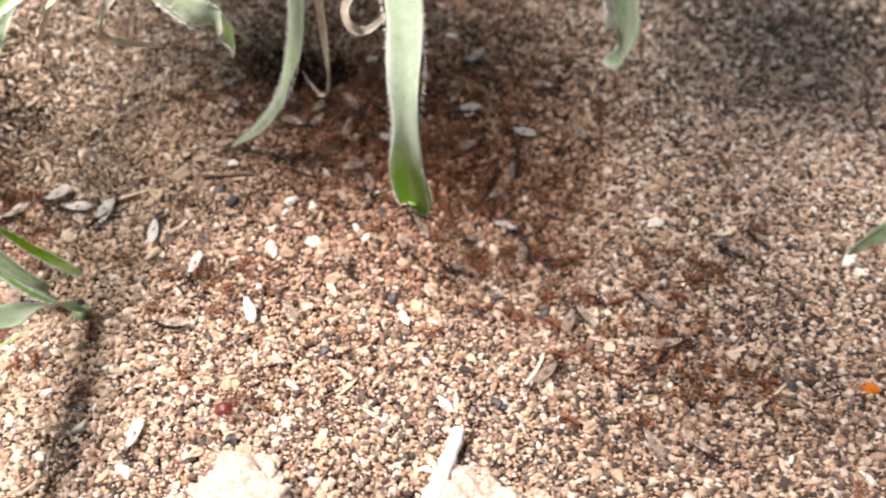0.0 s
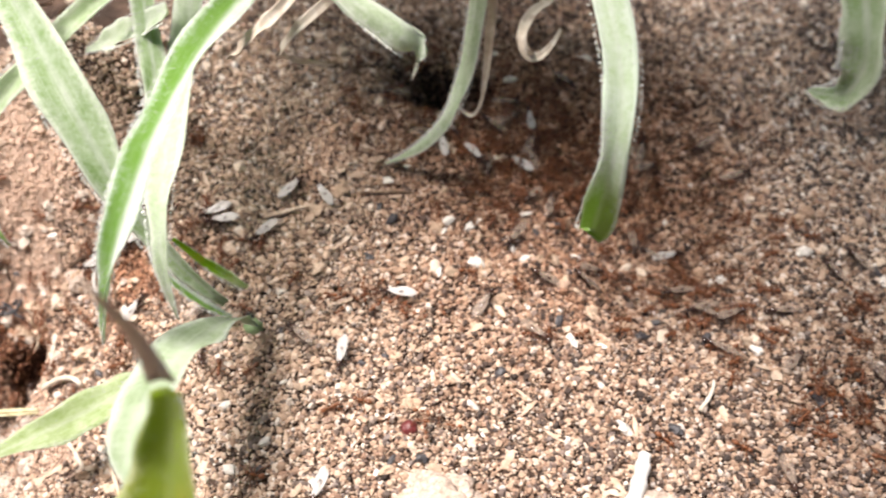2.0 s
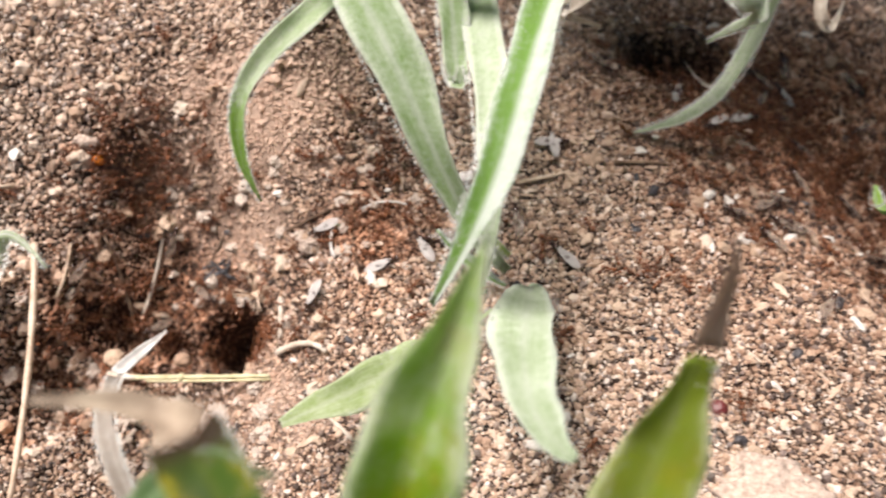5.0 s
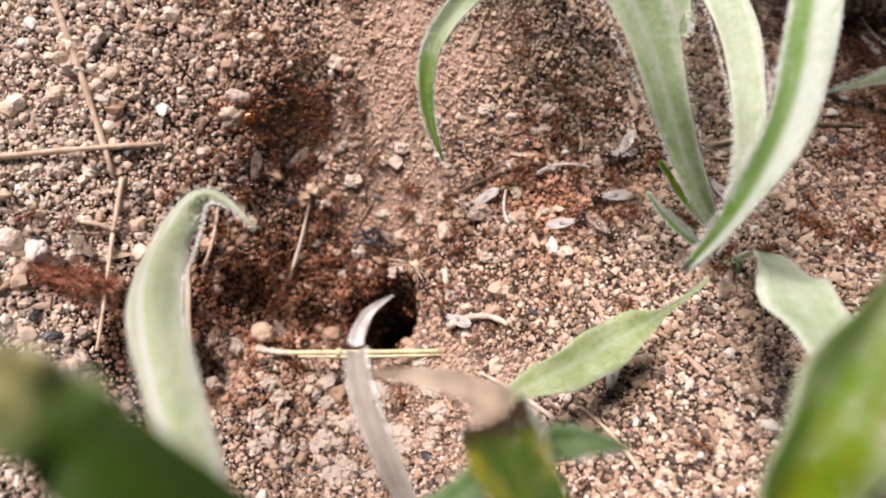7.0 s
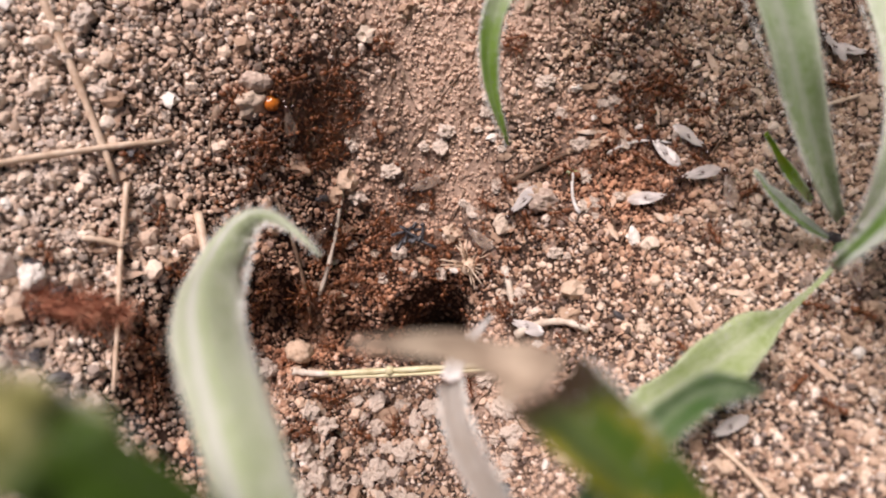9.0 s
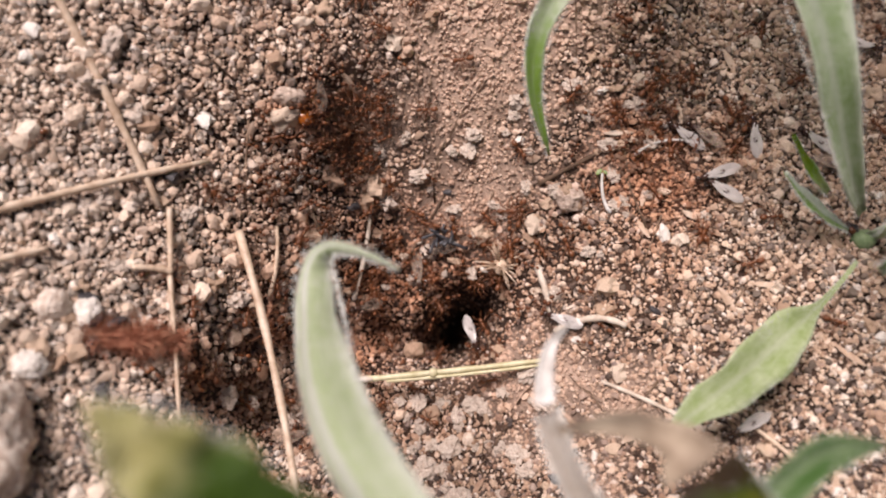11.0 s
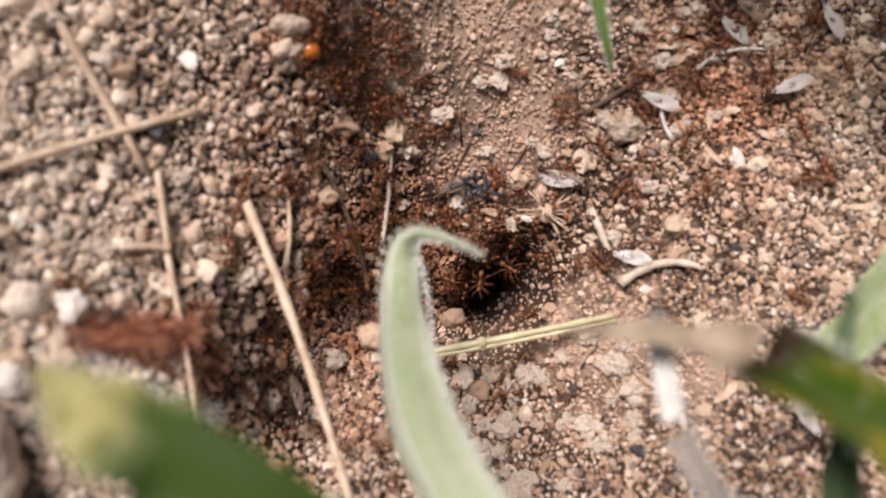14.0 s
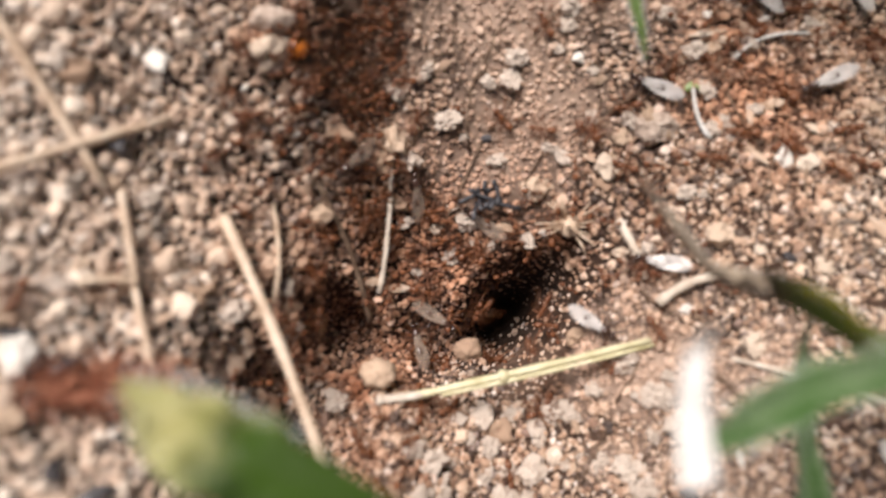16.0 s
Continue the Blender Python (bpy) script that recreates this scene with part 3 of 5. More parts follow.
def scatter(rng, count, lo, hi, lift, squash=(0.5, 0.95), levels=1, rough=0.3, share=everywhere):
    """Grains as arrays: uneven lumps of radius lo to hi (cm), their middles lift[0] to lift[1] radii above the soil."""
    v, f = ico_arrays(levels)
    x, y = rng.uniform(-18.3, 10.5, count * 3), rng.uniform(2.2, 19.5, count * 3)
    keep = np.flatnonzero(np.where(x < -9.5, y < 11.5, (y > 3.2) & (y < np.where(x > -1, 19.5, 16.5))) & (rng.uniform(0, 1, len(x)) < share(x, y)))[:count]
    x, y = x[keep], y[keep]
    bare = np.exp(-((x + 11.0) / 1.5) ** 2 - ((y - 8.9) / 1.2) ** 2) * 0.8 + np.exp(-((x + 9.7) / 0.9) ** 2 - ((y - 5.6) / 0.7) ** 2) * 0.7
    stay = rng.uniform(0, 1, len(x)) > bare * (1.0 if lo > 0.035 else 0.0)
    for hx, hy, hr, deep in HOLES:
        stay &= np.hypot(x - hx, y - hy) > hr * rng.uniform(0.35, 0.8, len(x)) * (deep > 1.2)
    x, y = x[stay], y[stay]
    count = len(x)
    r = lo * (hi / lo) ** (rng.uniform(0, 1, count) ** 1.8)
    r = r * np.where(x < -13.3, 1.08, np.where(x < -7.5, 0.92, 1.0))
    q = rng.normal(size=(count, 4))
    q /= np.linalg.norm(q, axis=1)[:, None]
    a, b, c, d = q.T
    rot = np.stack([1 - 2 * (c * c + d * d), 2 * (b * c - a * d), 2 * (b * d + a * c), 2 * (b * c + a * d), 1 - 2 * (b * b + d * d),
                    2 * (c * d - a * b), 2 * (b * d - a * c), 2 * (c * d + a * b), 1 - 2 * (b * b + c * c)], -1).reshape(-1, 3, 3)
    size = np.stack([np.ones(count), rng.uniform(*squash, count), rng.uniform(*squash, count)], -1) * r[:, None]
    lump = v[None] * (1 + rng.uniform(-rough, rough, (count, len(v), 1))) * size[:, None]
    lump = np.einsum("nij,nvj->nvi", rot, lump)
    sunk = ground_cm(x, y, False) - ground_cm(x, y)
    z = ground_cm(x, y) + rng.uniform(*lift, count) * r
    x, y = x + 0.22 * sunk, y + 0.62 * sunk
    verts = (lump + np.stack([x, y, z], -1)[:, None]).reshape(-1, 3) * CM
    faces = (f[None] + (np.arange(count) * len(v))[:, None, None]).reshape(-1, 3)
    return verts, faces


def build_gravel():
    rng = np.random.RandomState(11)
    for name, count, lo, hi, lift, levels, rough, share, material, label in (
            ("coarse_gravel", 43000, 0.036, 0.078, (0.3, 1.0), 1, 0.34, everywhere, GRAIN, "loose coarse tan and grey grains lying on the soil"),
            ("fine_gravel", 175000, 0.027, 0.050, (0.2, 1.5), 0, 0.26, everywhere, GRAIN, "loose fine sand grains lying on the soil"),
            ("dark_grit", 14000, 0.034, 0.070, (0.6, 1.4), 1, 0.30, dark_ground, DARK_GRAIN, "black and grey grit mixed into the sandy soil"),
            ("round_crumbs", 1500, 0.065, 0.150, (0.2, 0.6), 2, 0.15, crumb_ground, ROUND_GRAIN, "round cream-coloured soil crumbs lying on the bank")):
        verts, faces = scatter(rng, count, lo, hi, lift, (0.65, 1.0), levels, rough, share)
        ob = new(name, mesh_of(name, verts, faces, material, False))
        tagged(ob, label, "gravel", kind="stuff")


def lay(x, y, lift=0.0):
    return Vector((x, y, float(ground_cm(x, y)) + lift)) * CM


def ground_turn(x, y, heading):
    """A turn that stands on the slope: x ahead along heading (radians), z off the ground."""
    e = 0.12
    n = Vector((-(float(ground_cm(x + e, y, False)) - float(ground_cm(x - e, y, False))) / (2 * e),
                -(float(ground_cm(x, y + e, False)) - float(ground_cm(x, y - e, False))) / (2 * e), 1.0)).normalized()
    a = Vector((math.cos(heading), math.sin(heading), 0))
    a = (a - n * a.dot(n)).normalized()
    return Matrix((a, n.cross(a), n)).transposed()


def build_pebbles():
    rng = random.Random(5)
    kinds = []
    for k in range(9):
        bm = bmesh.new()
        blob(bm, Vector(), (0.01, 0.01 * rng.uniform(0.7, 0.95), 0.01 * rng.uniform(0.55, 0.8)), None, 3 if k % 3 == 0 else 2, 0.9, k + 1)
        me = bpy.data.meshes.new("pebble")
        bm.to_mesh(me)
        bm.free()
        me.polygons.foreach_set("use_smooth", np.full(len(me.polygons), k % 3 == 0, bool))
        me.materials.append(PEBBLE)
        kinds.append(me)
    chosen = [(-4.72, 9.55, 0.22), (-5.1, 9.1, 0.16), (-10.63, 8.16, 0.21), (-9.45, 8.14, 0.24), (-12.92, 8.52, 0.2), (-12.23, 8.69, 0.22), (-8.97, 6.89, 0.2), (-11.3, 5.9, 0.2),
              (-11.3, 6.5, 0.2), (-12.4, 6.3, 0.17), (-4.85, 7.95, 0.15), (-9.9, 7.95, 0.2), (-14.4, 6.9, 0.18), (-13.2, 7.9, 0.19), (-12.2, 8.3, 0.16),
              (-1.6, 8.2, 0.13), (2.9, 8.9, 0.16), (-13.6, 8.75, 0.25), (-15.3, 8.3, 0.2), (-9.0, 6.6, 0.17), (-5.6, 6.1, 0.16)]
    spots = [(x, y, 0.8 * r) for x, y, r in chosen]
    while len(spots) < 300:
        x, y = rng.uniform(-17.5, 7.0), rng.uniform(3.2, 13.5)
        if min(math.hypot(x - h[0], y - h[1]) - h[2] for h in HOLES) < 0.05:
            continue
        r = 0.07 * (2.0 ** (rng.random() ** 1.8)) * (1.2 if x < -13.3 else 1.0)
        spots.append((x, y, r))
    for x, y, r in spots:
        ob = new("pebble", kinds[rng.randrange(len(kinds))])
        ob.matrix_world = Matrix.Translation(lay(x, y, 0.3 * r)) @ Euler((rng.uniform(-0.5, 0.5), rng.uniform(-0.5, 0.5), rng.uniform(0, 6.28))).to_matrix().to_4x4() @ Matrix.Diagonal((r, r, r, 1))
        tagged(ob, "small rounded tan pebble lying in sandy soil", "pebble", "pebbles on the soil")


def build_chips():
    """Angular chips of white and black stone and shell among the grains."""
    rng = random.Random(31)
    kinds = []
    for k in range(12):
        bm = bmesh.new()
        for v in blob(bm, Vector(), (0.01, 0.01 * rng.uniform(0.45, 0.8), 0.01 * rng.uniform(0.3, 0.55)), None, 2, 0.0, k):
            v.co *= 1 + 0.7 * noise.noise(v.co * 160 + Vector((k * 3.1, 0, 0)))
        me = bpy.data.meshes.new("stone_chip")
        bm.to_mesh(me)
        bm.free()
        me.materials.append((WHITE_CHIP, BLACK_CHIP, PEBBLE)[(k // 2) % 3])
        kinds.append((me, ("angular whitish chip of stone lying on the soil", "angular black chip of stone lying on the soil", "angular tan chip of stone lying on the soil")[(k // 2) % 3]))
    for (x0, x1), (y0, y1), count in (((-6.0, 7.5), (3.4, 9.5), 150), ((-18.0, -8.0), (3.4, 9.5), 70), ((-4.0, 5.0), (9.5, 14.0), 30)):
        for _ in range(count):
            x, y = rng.uniform(x0, x1), rng.uniform(y0, y1)
            if min(math.hypot(x - h[0], y - h[1]) - h[2] for h in HOLES) < 0.1:
                continue
            r = 0.07 * (2.4 ** (rng.random() ** 1.6))
            me, label = kinds[rng.randrange(len(kinds))]
            ob = new("stone_chip", me)
            ob.matrix_world = Matrix.Translation(lay(x, y, 0.3 * r + 0.03)) @ Euler((rng.uniform(-0.6, 0.6), rng.uniform(-0.6, 0.6), rng.uniform(0, 6.28))).to_matrix().to_4x4() @ Matrix.Diagonal((r, r, r, 1))
            tagged(ob, label, "stone chip", "stone chips on the soil")


def build_clods():
    """Crumbly lumps of dried soil: uneven cores with small crumbs stuck to them."""
    rng = random.Random(77)
    kinds = []
    for k in range(8):
        bm = bmesh.new()
        for v in blob(bm, Vector(), (1, 1, 1), None, 3, 0.5, k + 60):
            crumb = noise.noise(v.co * 4.3 + Vector((k, 0, 0))) * 0.34 + noise.noise(v.co * 9.0 + Vector((0, k, 0))) * 0.26
            v.co = Vector((v.co.x, v.co.y * (0.7 + 0.03 * k), v.co.z * (0.6 + 0.02 * k))) * (1 + crumb) * 0.0095
        me = bpy.data.meshes.new("soil_clod")
        bm.to_mesh(me)
        bm.free()
        me.materials.append(CLOD)
        kinds.append(me)
    for (x0, x1), (y0, y1), (r0, r1), count in (((-18.0, -13.1), (3.4, 9.8), (0.08, 0.20), 70), ((-12.5, -9.6), (4.4, 6.1), (0.08, 0.19), 70), ((-12.6, -10.0), (7.7, 9.3), (0.07, 0.16), 30), ((-10.3, -7.6), (6.4, 9.5), (0.06, 0.15), 34)):
        for _ in range(count):
            x, y = rng.uniform(x0, x1), rng.uniform(y0, y1)
            r = r0 * (r1 / r0) ** (rng.random() ** 1.5)
            if min(math.hypot(x - h[0], y - h[1]) - h[2] for h in HOLES if h[3] > 1.2) < 0.1:
                continue
            ob = new("soil_clod", kinds[rng.randrange(len(kinds))])
            ob.matrix_world = Matrix.Translation(lay(x, y, 0.3 * r)) @ Euler((rng.uniform(-0.5, 0.5), rng.uniform(-0.5, 0.5), rng.uniform(0, 6.28))).to_matrix().to_4x4() @ Matrix.Diagonal((r, r, r, 1))
            tagged(ob, "crumbly pale clod of dried soil lying on the slope", "clod", "clods of dried soil")


def build_litter():
    """Thin dark stalks and pale husk flakes strewn on the soil."""
    rng = random.Random(21)
    bm = bmesh.new()
    for k in range(900):
        x, y, a, n = rng.uniform(-18, 8), rng.uniform(2.5, 14.5), rng.uniform(0, math.tau), rng.uniform(0.12, 0.5)
        if min(math.hypot(x - h[0], y - h[1]) - h[2] for h in HOLES) < n + 0.1:
            continue
        pts = []
        for s in (-1, -0.3, 0.4, 1):
            px, py = x + s * n * math.cos(a) + rng.uniform(-0.05, 0.05), y + s * n * math.sin(a) + rng.uniform(-0.05, 0.05)
            pts.append(lay(px, py, rng.uniform(0.04, 0.10)))
        tube(bm, pts, [rng.uniform(0.008, 0.022) * CM, 0.006 * CM], 4)
    tagged(part("stalk_litter", bm, TWIG), "short thin dark stalk pieces strewn on soil", "litter", kind="stuff")
    bm = bmesh.new()
    for k in range(320):
        x, y = rng.uniform(-18, 8), rng.uniform(2.5, 14.5)
        m = Matrix.Translation(lay(x, y, 0.07)) @ ground_turn(x, y, rng.uniform(0, math.tau)).to_4x4() @ Euler((rng.uniform(-0.5, 0.5), rng.uniform(-0.4, 0.4), 0)).to_matrix().to_4x4()
        s, w = rng.uniform(0.08, 0.22), rng.uniform(0.03, 0.07)
        rows = [[bm.verts.new(m @ (Vector((u * s, v * w * (1 - 0.8 * u * u), 0.25 * w * (1 - v * v) + lift)) * CM)) for u in (-1, -0.4, 0.3, 1) for v in (-1, 0, 1)] for lift in (0, 0.012)]
        for lo, flip in ((rows[0], True), (rows[1], False)):
            for i in range(3):
                for j in range(2):
                    q = [lo[i * 3 + j], lo[i * 3 + 3 + j], lo[i * 3 + 4 + j], lo[i * 3 + 1 + j]]
                    bm.faces.new(q[::-1] if flip else q)
    tagged(part("husk_litter", bm, FLAKE), "thin pale brown husk flakes strewn on soil", "litter", kind="stuff")


# ---- leaves ----
def leaf_path(curve, start=None):
    """Points along a leaf in metres; start: where it leaves its stem, out beyond the first point of the curve."""
    pts = [bezier(curve, k / 27) for k in range(28)]
    if start is not None:
        a, b = Vector(start), pts[0]
        t = (pts[0] - pts[1]).normalized() * (b - a).length * 0.5
        pts = [bezier([a, b + t, b], k / 8) for k in range(8)] + pts
    return [p * CM for p in pts]


def leaf_mesh(name, pts, widths, facing, material, parent, fold=0.35, twist=0.0, thick=0.022, lo=0.0, hi=1.0, hairs=350, label="", seed=1):
    """A leaf blade along pts: creased at the midrib, thin at the edge, closed below. widths: whole widths in cm from base to tip."""
    n, across = len(pts), 8
    eye = Vector(facing) * CM
    rng = random.Random(seed)
    bm = bmesh.new()
    uv = bm.loops.layers.uv.new("UVMap")
    grid, flat, edges = [], {}, []
    used = [i for i in range(n) if lo - 1e-6 <= i / (n - 1) <= hi + 1e-6]
    for i in used:
        u = i / (n - 1)
        along = (pts[min(i + 1, n - 1)] - pts[max(i - 1, 0)]).normalized()
        side = along.cross(eye - pts[i]).normalized()
        side = Matrix.Rotation(radians(twist * (u - 0.4)), 3, along) @ side
        up = side.cross(along).normalized()
        k = u * (len(widths) - 1)
        a = min(int(k), len(widths) - 2)
        w = widths[a] + (widths[a + 1] - widths[a]) * (k - a)
        w *= CM * (1 + 0.06 * math.sin(9 * u + seed))
        rows = []
        for layer in (0, 1):
            row = []
            for j in range(across + 1):
                v = j / across * 2 - 1
                ripple = (0.09 * math.sin(15 * u + seed + (3 if v > 0 else 0)) + 0.05 * math.sin(31 * u + 2 * seed + (1 if v > 0 else 0))) * abs(v)
                h = w * (fold * (abs(v) ** 1.3 - 0.35) * 0.5 + ripple)
                body = thick * CM * (1.15 - abs(v) ** 2) * (0.5 if layer else -0.5) * min(1.0, w / (0.15 * CM))
                if layer == 0:
                    body -= 0.06 * w * math.exp(-(v / 0.16) ** 2)
                margin = 1 + abs(v) ** 2 * (0.15 * math.sin(11 * u + seed + (2 if v > 0 else 0)) + 0.07 * math.sin(27 * u + seed * 3 + (1 if v > 0 else 4)))
                vert = bm.verts.new(pts[i] + side * (v * margin * w / 2) + up * (h + body))
                flat[vert] = (u, j / across)
                row.append(vert)
            rows.append(row)
        grid.append(rows)
        edges.append((pts[i], side, up, w))
    for (lo0, lo1), (hi0, hi1) in zip(grid, grid[1:]):
        for j in range(across):
            bm.faces.new((lo1[j], hi1[j], hi1[j + 1], lo1[j + 1]))
            bm.faces.new((lo0[j + 1], hi0[j + 1], hi0[j], lo0[j]))
        bm.faces.new((lo0[0], hi0[0], hi1[0], lo1[0]))
        bm.faces.new((hi0[across], lo0[across], lo1[across], hi1[across]))
    for (row0, row1), flip in ((grid[0], True), (grid[-1], False)):
        ring = row0 + row1[::-1]
        bm.faces.new(ring if flip else ring[::-1])
    for face in bm.faces:
        for loop in face.loops:
            loop[uv].uv = flat[loop.vert]
    bmesh.ops.recalc_face_normals(bm, faces=bm.faces)
    ob = part(name, bm, material, parent, label)
    if hairs:
        down = bmesh.new()
        for _ in range(hairs):
            i = rng.randrange(len(edges) - 1)
            f = rng.random()
            p, side, up, w = edges[i]
            p = p.lerp(edges[i + 1][0], f)
            if rng.random() < 0.7:
                v = rng.choice((-1, 1)) * rng.uniform(0.93, 1.0)
            else:
                v = rng.uniform(-0.9, 0.9)
            along = (edges[i + 1][0] - edges[i][0]).normalized()
            foot = p + side * (v * w / 2) + up * (w * fold * (abs(v) ** 1.3 - 0.35) * 0.5)
            way = (side * v * 1.0 + up * rng.uniform(-0.2, 0.9) + along * rng.uniform(-0.2, 0.9)).normalized()
            size = rng.uniform(0.025, 0.065) * CM
            thin = way.cross(eye - foot).normalized() * 0.0022 * CM
            bend = along * size * 0.25
            a, b, c, d = foot - thin, foot + thin, foot + way * size * 0.6 + thin * 0.7, foot + way * size + bend
            vs = [down.verts.new(q) for q in (a, b, c, d)]
            down.faces.new(vs[:3])
            down.faces.new((vs[0], vs[2], vs[3]))
        tagged(part("leaf_down", down, HAIR, ob, "fine white down along the blade", False), kind="stuff")
    return ob


HANG_EYE = (-8.5, 1.0, 13.0)
CROWN = (-3.6, 12.6, 8.6)


def shade_leaves(plant, root, box, count, seed):
    """Unseen leaves added above a plant to shade the slope: narrow blades that droop from its top."""
    rng = random.Random(seed)
    (x0, x1), (y0, y1), (z0, z1) = box
    for k in range(count):
        x, y, z = rng.uniform(x0, x1), rng.uniform(y0, y1), rng.uniform(z0, z1)
        a, n = rng.uniform(0, math.tau), rng.uniform(1.6, 2.6)
        dx, dy = n * math.cos(a), n * math.sin(a)
        curve = [(x - dx, y - dy, z + 0.2), (x - 0.3 * dx, y - 0.3 * dy, z + 1.0), (x + 0.4 * dx, y + 0.4 * dy, z + 0.8), (x + dx, y + dy, z)]
        ob = leaf_mesh("leaf", leaf_path(curve), [0.2, 0.5, 0.7, 0.72, 0.6, 0.4, 0.05], (x, y - 1.0, z + 30), LEAF_MIXED, plant, 0.3, rng.uniform(-40, 40), seed=seed + k, hairs=0)
        ob.location = -root


def build_hanging_plant():
    """The plant that arches over the slope; its leaves hang down with their tips to the soil."""
    plant = new("downy_plant")
    root = lay(-3.2, 20.5)
    plant.location = root
    tagged(plant, "silvery downy herb with narrow leaves hanging to the soil", "plant")
    bm = bmesh.new()
    top = cm(CROWN) - root
    tube(bm, [bezier([Vector((0, 0, -0.4 * CM)), Vector((0, -1.5 * CM, 6 * CM)), top + Vector((0, 5 * CM, 2.5 * CM)), top + Vector((0.2 * CM, 0.6 * CM, 0))], k / 14) for k in range(15)], [0.22 * CM, 0.12 * CM], 8)
    part("stem", bm, LEAF_SILVER, plant, "pale downy stem")
    bm = bmesh.new()
    arm = [top + Vector((0.2 * CM, 0.6 * CM, 0)), top + Vector((-1.5 * CM, -0.2 * CM, 0.3 * CM)), cm((-7.6, 11.2, 7.2)) - root]
    tube(bm, [bezier(arm, k / 8) for k in range(9)], [0.12 * CM, 0.08 * CM], 8)
    part("side_stem", bm, LEAF_SILVER, plant, "pale downy side stem")
    side = (-7.4, 11.2, 7.2)
    leaves = [
        ("leaf", [(-5.98, 9.34, 4.39), (-6.66, 7.47, 4.04), (-6.55, 5.93, 3.58), (-6.85, 5.12, 2.91), (-7.23, 5.24, 1.19)], side, [0.3, 0.5, 0.56, 0.52, 0.47, 0.36, 0.1], LEAF_STRIPE, 0.5, 25, "long green leaf with a broad white stripe"),
        ("leaf", [(-10.76, 10.55, 4.42), (-8.47, 8.21, 3.81), (-8.0, 7.39, 3.08), (-7.36, 6.82, 1.58), (-6.14, 6.89, 0.26)], (-12.4, 12.0, 4.3), [0.36, 0.56, 0.62, 0.50, 0.62, 0.76, 0.70, 0.54, 0.42, 0.32, 0.15], LEAF_MIXED, 0.45, 40, "broad felted grey-green leaf"),
        ("leaf", [(-7.33, 10.35, 3.23), (-6.75, 7.22, 2.8), (-6.64, 5.97, 2.81), (-6.55, 6.09, 0.74)], side, [0.3, 0.5, 0.52, 0.48, 0.4, 0.3, 0.06], LEAF_SILVER, 0.3, 30, "pale silvery leaf"),
        ("leaf", [(-7.7, 9.61, 3.58), (-7.18, 8.14, 1.84), (-7.32, 8.63, 2.59)], side, [0.25, 0.4, 0.42, 0.36, 0.22, 0.02], LEAF_MIXED, 0.3, 10, ""),
        ("leaf", [(-9.54, 9.18, 2.88), (-10.18, 8.61, 2.32), (-11.04, 8.68, 1.48), (-10.57, 7.8, 0.9), (-10.16, 7.77, 0.07)], (-7.9, 10.2, 4.2), [0.3, 0.36, 0.36, 0.3, 0.2, 0.03], LEAF_TIP, 0.5, 20, "slender arching leaf, green at its tip"),
        ("leaf", [(-2.64, 10.7, 3.85), (-2.67, 10.17, 1.73), (-3.14, 9.67, 1.75), (-4.1, 10.35, 0.58)], CROWN, [0.26, 0.3, 0.3, 0.27, 0.2, 0.05], LEAF_SILVER, -0.4, 30, "narrow curved grey-green leaf"),
        ("leaf", [(-0.81, 9.15, 4.9), (-0.27, 7.33, 3.97), (-0.71, 7.07, 3.67), (-0.48, 7.94, 2.12), (-0.36, 7.96, 0.84), (-0.37, 8.92, 1.37)], CROWN, [0.3, 0.46, 0.54, 0.50, 0.36, 0.50, 0.52, 0.36, 0.08], LEAF_TWO, 0.4, 10, "wavy leaf, silvery above and green towards its curled tip"),
        ("leaf", [(1.93, 7.86, 5.76), (2.21, 7.23, 4.92), (1.9, 7.55, 4.7), (2.25, 8.97, 3.96)], CROWN, [0.3, 0.5, 0.55, 0.5, 0.3, 0.04], LEAF_MIXED, 0.4, 30, "leaf with a hooked tip"),
        ("leaf", [(-4.31, 9.14, 4.49), (-3.2, 8.47, 4.08), (-3.29, 9.14, 3.96), (-3.56, 9.93, 2.85)], CROWN, [0.3, 0.4, 0.4, 0.36, 0.25, 0.05], LEAF_SILVER, -0.4, 30, "short pale leaf with a hooked tip"),
        ("leaf", [(-9.45, 10.63, 2.25), (-8.2, 10.16, 3.11), (-7.11, 9.09, 4.08)], None, [0.1, 0.36, 0.42, 0.4, 0.3], LEAF_SILVER, 0.3, 10, ""),
        ("dry_leaf", [(-2.39, 10.89, 4.45), (-2.36, 11.46, 2.31), (-2.07, 10.97, 0.41), (-3.05, 12.15, 1.16)], CROWN, [0.1, 0.16, 0.18, 0.16, 0.1, 0.03], DRY_PALE, 0.5, 90, "thin dry curled leaf"),
        ("dry_leaf", [(-1.49, 11.65, 3.44), (-2.2, 10.2, 3.76), (-1.57, 10.08, 2.63), (-1.15, 11.37, 3.18)], CROWN, [0.1, 0.2, 0.22, 0.2, 0.16, 0.06], DRY_PALE, 0.5, 60, "dry leaf curled into a loop"),
        ("dry_leaf", [(-5.21, 8.45, 4.68), (-5.9, 8.8, 3.87), (-6.4, 9.41, 3.2)], CROWN, [0.08, 0.2, 0.26, 0.24, 0.12], DRY_PALE, 0.4, 60, "shrivelled beige leaf"),
        ("dry_leaf", [(-4.84, 9.56, 4.23), (-6.12, 9.72, 2.84), (-5.93, 10.54, 2.64), (-5.08, 10.72, 2.41)], CROWN, [0.1, 0.18, 0.2, 0.15, 0.06], DRY_PALE, 0.4, 80, "shrivelled bent beige leaf"),
    ]
